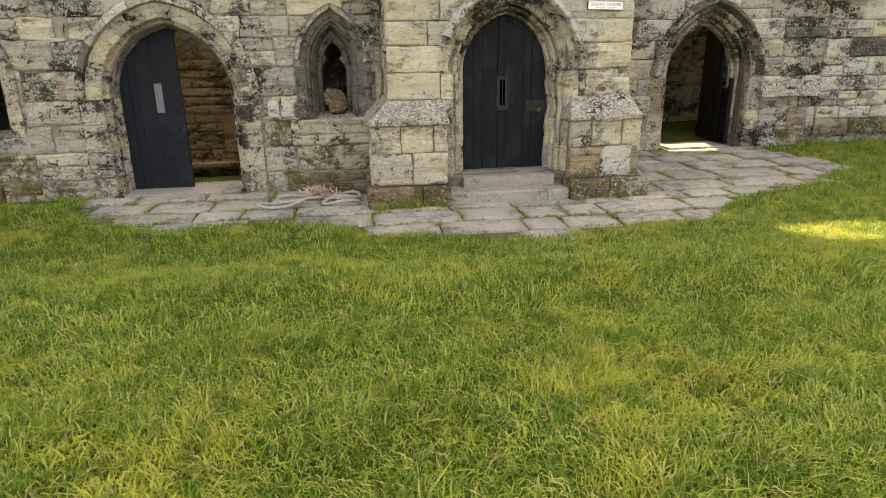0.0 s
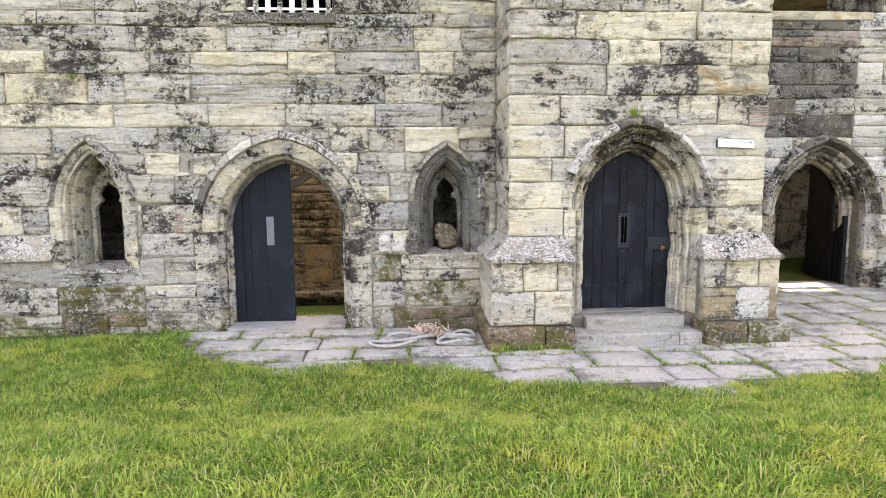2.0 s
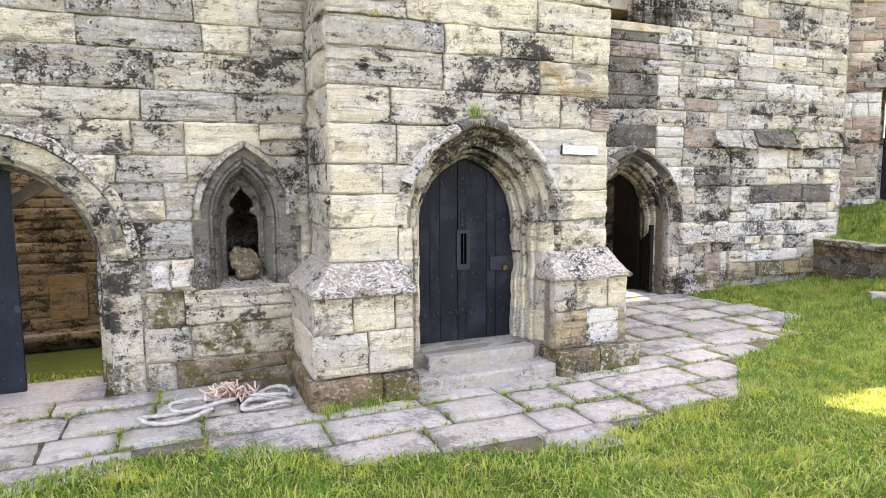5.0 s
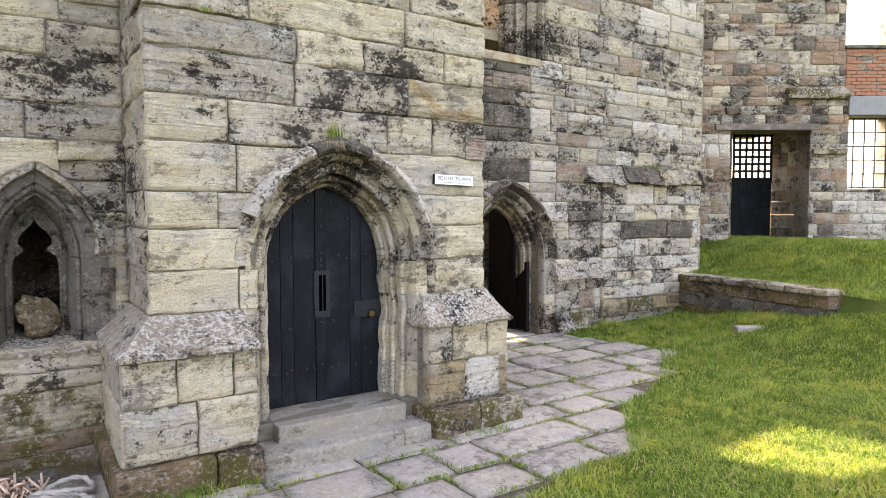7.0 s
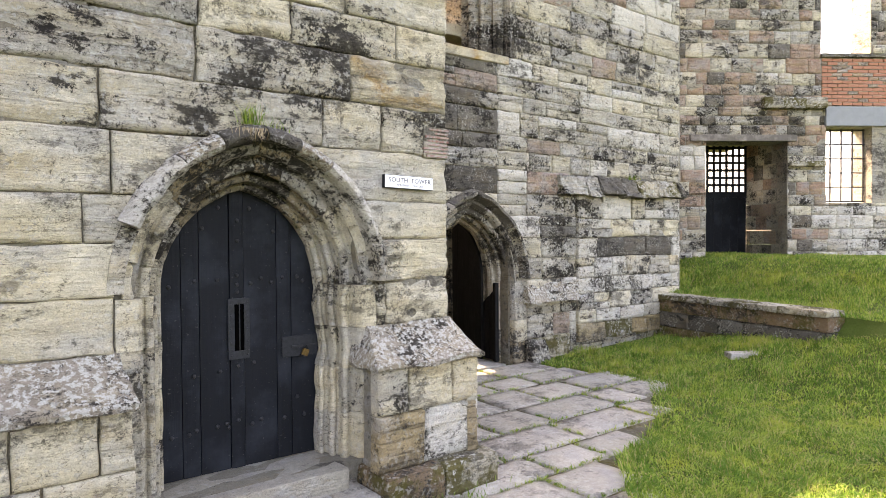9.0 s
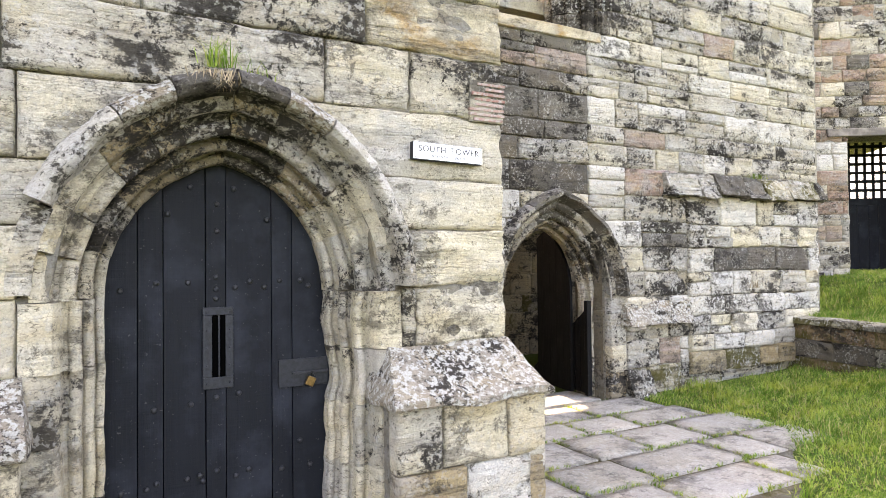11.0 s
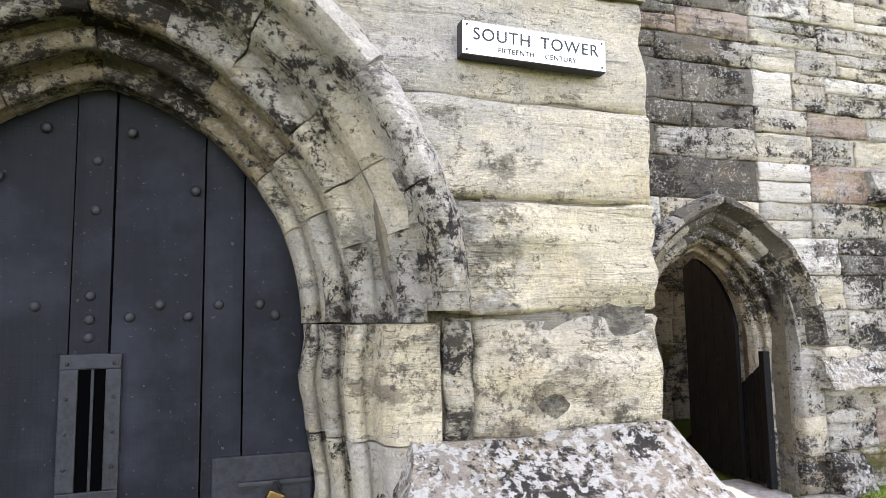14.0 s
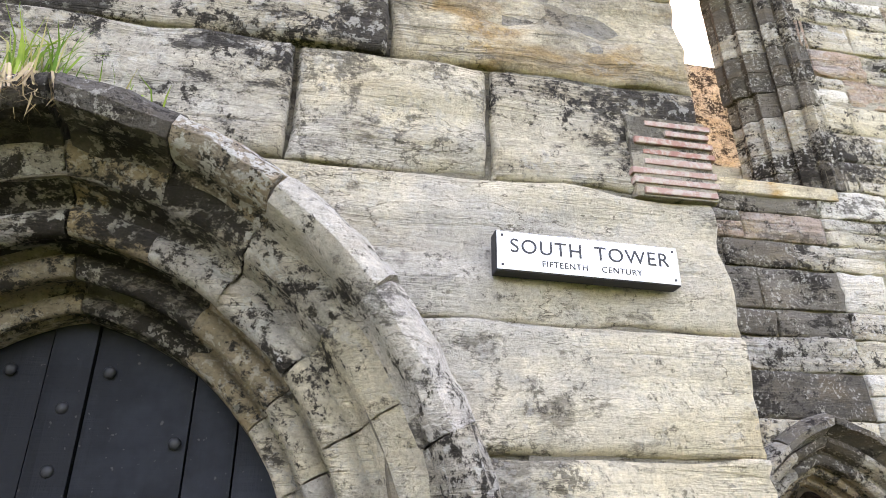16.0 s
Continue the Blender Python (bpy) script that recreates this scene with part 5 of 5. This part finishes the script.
for k in range(8):
    z = 2.305 + k * 0.027
    u0 = 3.02 + rng.uniform(-0.03, 0.06) + (0.05 if k > 5 else 0)
    part("tile", rough_bm(box_bm(u0, TX1 + rng.uniform(-0.01, 0.012), YT - rng.uniform(0.009, 0.014), YT + 0.03, z, z + 0.015, 0.002), 0.004, 14, 1, k), TILE, tower)
for k in range(11):
    z = 1.15 + k * 0.028
    part("tile", box_bm(-3.33, -3.235 + rng.uniform(-0.01, 0.01), YL - rng.uniform(0.012, 0.022), YL + 0.03, z, z + 0.015, 0.002), TILE, wall_range)

# ---- paving ----
paving = tagged(link("paving", mesh_of("paving", [(x, y, -0.026) for x, y in EDGE], [tuple(range(len(EDGE)))], EARTHJ)), "path of irregular grey flagstones with grassy joints", "paving", kind="structure")
rng = random.Random(17)
JOINTS = []


def cx_free(x1):
    """Whether a flag that ends at x1 lies before the range wall, clear of the tower."""
    return x1 < 0.45


y = 5.42
row = 0
while y < 9.9:
    dy = rng.uniform(0.38, 0.60)
    x = -3.3 + rng.uniform(-0.3, 0)
    while x < 7.0:
        dx = rng.uniform(0.4, 1.0)
        full = dy
        if cx_free(x + dx) and y < 7.9 and 8.12 - (y + dy) < 0.3:
            dy = 8.12 - y
        cx, cy = x + dx / 2, y + dy / 2
        blocked = (cy > 8.0 and cx < 3.1) or (cx_free(x + dx) and y >= 7.9) or (cy > 7.15 and 0.3 < cx < 3.1)
        near = sum(paved(cx + i * dx * 0.32, cy + j * dy * 0.32) for i, j in ((0, 0), (-1, -1), (-1, 1), (1, -1), (1, 1)))
        if not blocked and near >= 3:
            n = 6
            vs, fs = [], []
            for _ in range(44):
                f = rng.random()
                JOINTS.append((x + rng.gauss(0, 0.008), y + dy * f) if rng.random() < dy / (dx + dy) else (x + dx * f, y + rng.gauss(0, 0.008)))
            x0, x1, y0, y1 = x + 0.014, x + dx - 0.014, y + 0.014, y + dy - 0.014
            tilt = (rng.uniform(-0.008, 0.008), rng.uniform(-0.008, 0.008))
            dz = rng.uniform(-0.006, 0.008)
            sk = [rng.uniform(-0.02, 0.02) for _ in range(4)]
            for i in range(n + 1):
                for j in range(n + 1):
                    u, v = i / n, j / n
                    px = x0 + (x1 - x0) * u + sk[0] * v + 0.012 * noise.noise((x * 3 + u * 4, y * 3 + v * 4, 3))
                    py = y0 + (y1 - y0) * v + sk[1] * u + 0.012 * noise.noise((x * 3 + u * 4, y * 3 + v * 4, 7))
                    e = i in (0, n) or j in (0, n)
                    pz = dz + tilt[0] * (u - 0.5) + tilt[1] * (v - 0.5) + 0.005 * noise.noise((px * 4, py * 4, 1)) - (0.012 if e else 0)
                    vs.append((px, py, pz))
            q = lambda i, j: i * (n + 1) + j
            fs = [(q(i, j), q(i + 1, j), q(i + 1, j + 1), q(i, j + 1)) for i in range(n) for j in range(n)]
            rim = [q(i, 0) for i in range(n)] + [q(n, j) for j in range(n)] + [q(i, n) for i in range(n, 0, -1)] + [q(0, j) for j in range(n, 0, -1)]
            b = len(vs)
            vs += [(vs[k][0], vs[k][1], -0.05) for k in rim]
            m = len(rim)
            fs += [(rim[k], b + k, b + (k + 1) % m, rim[(k + 1) % m]) for k in range(m)]
            link("flagstone", mesh_of("flagstone", vs, fs, FLAG, True), paving)
        x += dx
        dy = full
    y += dy
    row += 1

# ---- rope, broken stone, tufts ----
rope = thing("rope_heap", (-0.45, 7.45, 0.0), "heap of old grey rope and frayed twine on the paving", "rope")


def loop(cx, cy, rx, ry, turns, z0, seed, a0=0.0):
    r = random.Random(seed)
    k = int(130 * turns)
    return [(cx + rx * (1 + 0.06 * math.sin(3 * t + seed)) * math.cos(t), cy + ry * math.sin(t + 0.2 * math.sin(t)), z0 + 0.02 + 0.02 * (1 + math.sin(2.2 * t + seed))) for t in [a0 + 2 * math.pi * turns * i / k for i in range(k + 1)]]


tube("coil", loop(-0.42, -0.22, 0.26, 0.10, 1.1, 0.005, 1.0, 0.5), 0.0155, ROPE, rope, 12, 85, 3)
tube("coil", loop(-0.22, -0.06, 0.24, 0.10, 1.2, 0.02, 2.0, 2.0), 0.0155, ROPE, rope, 12, 85, 3)
tube("coil", loop(0.28, -0.20, 0.20, 0.09, 1.1, 0.005, 3.0, 1.0), 0.0155, ROPE, rope, 12, 85, 3)
tube("coil", loop(0.34, -0.02, 0.17, 0.10, 1.3, 0.02, 4.0, 3.0), 0.0155, ROPE, rope, 12, 85, 3)
r = random.Random(9)
for k in range(26):
    a, l = r.uniform(0, 6.28), r.uniform(0.08, 0.28)
    cx, cy, cz = 0.04 + r.uniform(-0.14, 0.14), 0.10 + r.uniform(-0.12, 0.08), 0.03 + r.uniform(0, 0.10)
    pts = [(cx + l * (i / 7 - 0.5) * math.cos(a) + 0.03 * math.sin(i * 1.3 + k), cy + l * (i / 7 - 0.5) * math.sin(a) + 0.03 * math.cos(i * 1.7 + k), max(0.012, cz + 0.05 * math.sin(i * 0.45 * math.pi / 1.4))) for i in range(8)]
    tube("twine", pts, 0.008, TWINE, rope, 6)

broken = thing("carved_fragment", (-0.19, YL + 0.22, 0.90), "broken carved stone with moss resting on the lancet sill", "stone")
bm = bmesh.new()
bmesh.ops.create_icosphere(bm, subdivisions=4, radius=1.0)
for v in bm.verts:
    c = v.co
    f = 1 + 0.35 * noise.noise(c * 1.6 + Vector((3, 1, 2))) + 0.12 * noise.noise(c * 5)
    x, y, z = c.x * f, c.y * f, c.z * f
    v.co = Vector((0.118 * x - 0.025 * z + 0.03 * math.copysign(1, x) * max(0, -z) * 0.4, 0.07 * y, 0.165 + 0.17 * z))
part("fragment", rough_bm(bm, 0.018, 16, 0, 3.0), DAMP, broken, smooth=True)


def blades(name, pts, rng_seed, hmin, hmax, width, label, category, spread=0.5, mat=None):
    """Grass as one sheet of many bent blades; pts: rows of x, y, z."""
    r = np.random.RandomState(rng_seed)
    pts = np.asarray(pts, dtype=np.float64)
    n = len(pts)
    ang = r.uniform(0, 2 * np.pi, n)
    lean = r.normal(0, spread, (n, 2))
    h = r.uniform(hmin, hmax, n)
    if n > 20000:
        f = np.array([noise.noise((x * 2.3, y * 2.3, 5)) for x, y, _ in pts])
        k = np.array([noise.noise((x * 1.7, y * 1.7, 15)) for x, y, _ in pts])
        h *= 1 + 0.7 * f
        lean[:, 0] += 0.9 * f
        lean[:, 1] += 0.9 * k
    w = width * r.uniform(0.6, 1.3, n)
    dx, dy = np.cos(ang) * w, np.sin(ang) * w
    v = np.empty((n, 5, 3))
    mid = pts + np.stack([lean[:, 0] * h * 0.25, lean[:, 1] * h * 0.25, h * 0.55], 1)
    tip = pts + np.stack([lean[:, 0] * h * 0.9, lean[:, 1] * h * 0.9, h * (1 - 0.25 * np.minimum(1.5, np.abs(lean).sum(1)))], 1)
    side = np.stack([dx, dy, np.zeros(n)], 1)
    v[:, 0], v[:, 1], v[:, 2], v[:, 3], v[:, 4] = pts - side, pts + side, mid + side * 0.75, mid - side * 0.75, tip
    me = bpy.data.meshes.new(name)
    me.vertices.add(n * 5)
    me.vertices.foreach_set("co", v.ravel())
    base = (np.arange(n) * 5)[:, None]
    loops = np.concatenate([base + np.array([0, 1, 2, 3]), base + np.array([3, 2, 4])], 1).ravel()
    me.loops.add(len(loops))
    me.loops.foreach_set("vertex_index", loops.astype(np.int32))
    me.polygons.add(2 * n)
    starts = (np.arange(n) * 7)[:, None] + np.array([0, 4])
    me.polygons.foreach_set("loop_start", starts.ravel().astype(np.int32))
    me.update(calc_edges=True)
    me.materials.append(mat or BLADE)
    return tagged(link(name, me), label, category, kind="stuff")


def scatter():
    r = np.random.RandomState(5)
    out = []
    def field(n, x0, x1, y0, y1):
        xs, ys = r.uniform(x0, x1, n), r.uniform(y0, y1, n)
        for x, y in zip(xs, ys):
            jx, jy = x + 0.12 * noise.noise((x * 4, y * 4, 2)), y + 0.14 * noise.noise((x * 4, y * 4, 8))
            if paved(jx, jy) or (7.95 < y < 8.75 and x < 3.2) or (y > 8 and -0.8 < x < 3.2) or (y > 9.85 and x < 10.4):
                continue
            out.append((x, y, ground_z(x, y) - 0.005))
    field(95000, -2.5, 4.0, 1.2, 3.2)
    field(190000, -6.5, 7.0, 3.0, 6.9)
    field(26000, -6.5, -2.0, 6.4, 8.1)
    field(60000, 3.6, 9.7, 5.5, 9.9)
    field(42000, 7.0, 13.5, 2.0, 9.0)
    field(40000, 9.6, 14.5, 7.5, 12.5)
    field(40000, -10.0, 13.0, -5.0, 3.0)
    field(9000, -4.6, -1.0, 8.75, 14.7)
    return out


blades("lawn_grass", scatter(), 3, 0.028, 0.09, 0.0044, "short green lawn grass with yellowing patches", "grass", 0.8)



def long_grass():
    r = np.random.RandomState(31)
    out = []
    for x, y in zip(r.uniform(6.6, 9.7, 16000), r.uniform(7.0, 9.9, 16000)):
        if noise.noise((x * 1.8, y * 1.8, 9)) > 0.05 and not paved(x - 0.15, y):
            out.append((x, y, ground_z(x, y) - 0.005))
    for x, y in zip(r.uniform(9.6, 11.5, 14000), r.uniform(7.0, 10.8, 14000)):
        out.append((x, y, ground_z(x, y) - 0.005))
    return out


blades("long_grass", long_grass(), 33, 0.06, 0.16, 0.004, "longer unmown grass on the bank below the court wall", "grass", 0.6)


def tuft(name, x, y, z, n, rad, h, seed, label, mat=None, up=1.0):
    r = np.random.RandomState(seed)
    h *= up
    blades(name, np.stack([r.normal(x, rad, n), r.normal(y, rad * 0.4, n), np.full(n, z)], 1), seed, h * 0.5, h, 0.0025, label, "grass", 0.5, mat)


STRAW = plain_mat("dead_grass", (0.30, 0.23, 0.14), 0.9, 0.5, 90)
tuft("grass_tuft", 1.72, YT - 0.05, 2.40, 70, 0.035, 0.16, 1, "tuft of grass growing on the hood of the arch")
tuft("dead_tuft", 1.73, YT - 0.10, 2.37, 150, 0.05, 0.13, 21, "dry brown roots hanging over the arch", STRAW, -0.8)
tuft("grass_tuft", 1.90, YT - 0.03, 2.36, 14, 0.03, 0.14, 2, "thin sprigs growing on the arch")
tuft("grass_tuft", 0.80, YT - 0.02, 3.19, 40, 0.03, 0.06, 9, "small plant rooted in a joint of the tower")
tuft("grass_tuft", 0.60, 6.93, 0.0, 160, 0.10, 0.14, 3, "weeds at the foot of the plinth")
tuft("grass_tuft", 0.30, 6.93, 0.0, 120, 0.07, 0.12, 15, "weeds at the foot of the plinth")
tuft("grass_tuft", 0.95, 6.93, 0.0, 60, 0.06, 0.08, 4, "weeds at the foot of the plinth")
tuft("grass_tuft", 2.9, 6.93, 0.0, 120, 0.22, 0.07, 5, "weeds at the foot of the plinth")
tuft("grass_tuft", -4.34, YL - 0.02, 2.90, 60, 0.05, 0.08, 11, "small plant rooted in a joint of the range wall")
tuft("grass_tuft", -4.9, YL - 0.03, 0.02, 150, 0.25, 0.12, 12, "weeds at the foot of the range wall")
tuft("grass_tuft", -3.4, YL - 0.04, 0.0, 120, 0.18, 0.10, 13, "weeds at the foot of the range wall")
tuft("grass_tuft", 8.75, YR - 0.12, 1.18, 40, 0.05, 0.14, 14, "dry weed growing from the broken court wall", STRAW)
tuft("grass_tuft", 8.9, YR - 0.06, 2.6, 60, 0.08, 0.10, 6, "moss and grass on the string course")


def joint_weeds():
    r = np.random.RandomState(12)
    out = []
    for x, y in JOINTS:
        if noise.noise((x * 1.6, y * 1.6, 4)) > -0.15:
            for _ in range(4):
                out.append((x + r.normal(0, 0.012), y + r.normal(0, 0.012), -0.012))
    return out


blades("joint_weeds", joint_weeds(), 8, 0.02, 0.045, 0.0035, "short weeds and moss in the paving joints", "grass", 0.9)
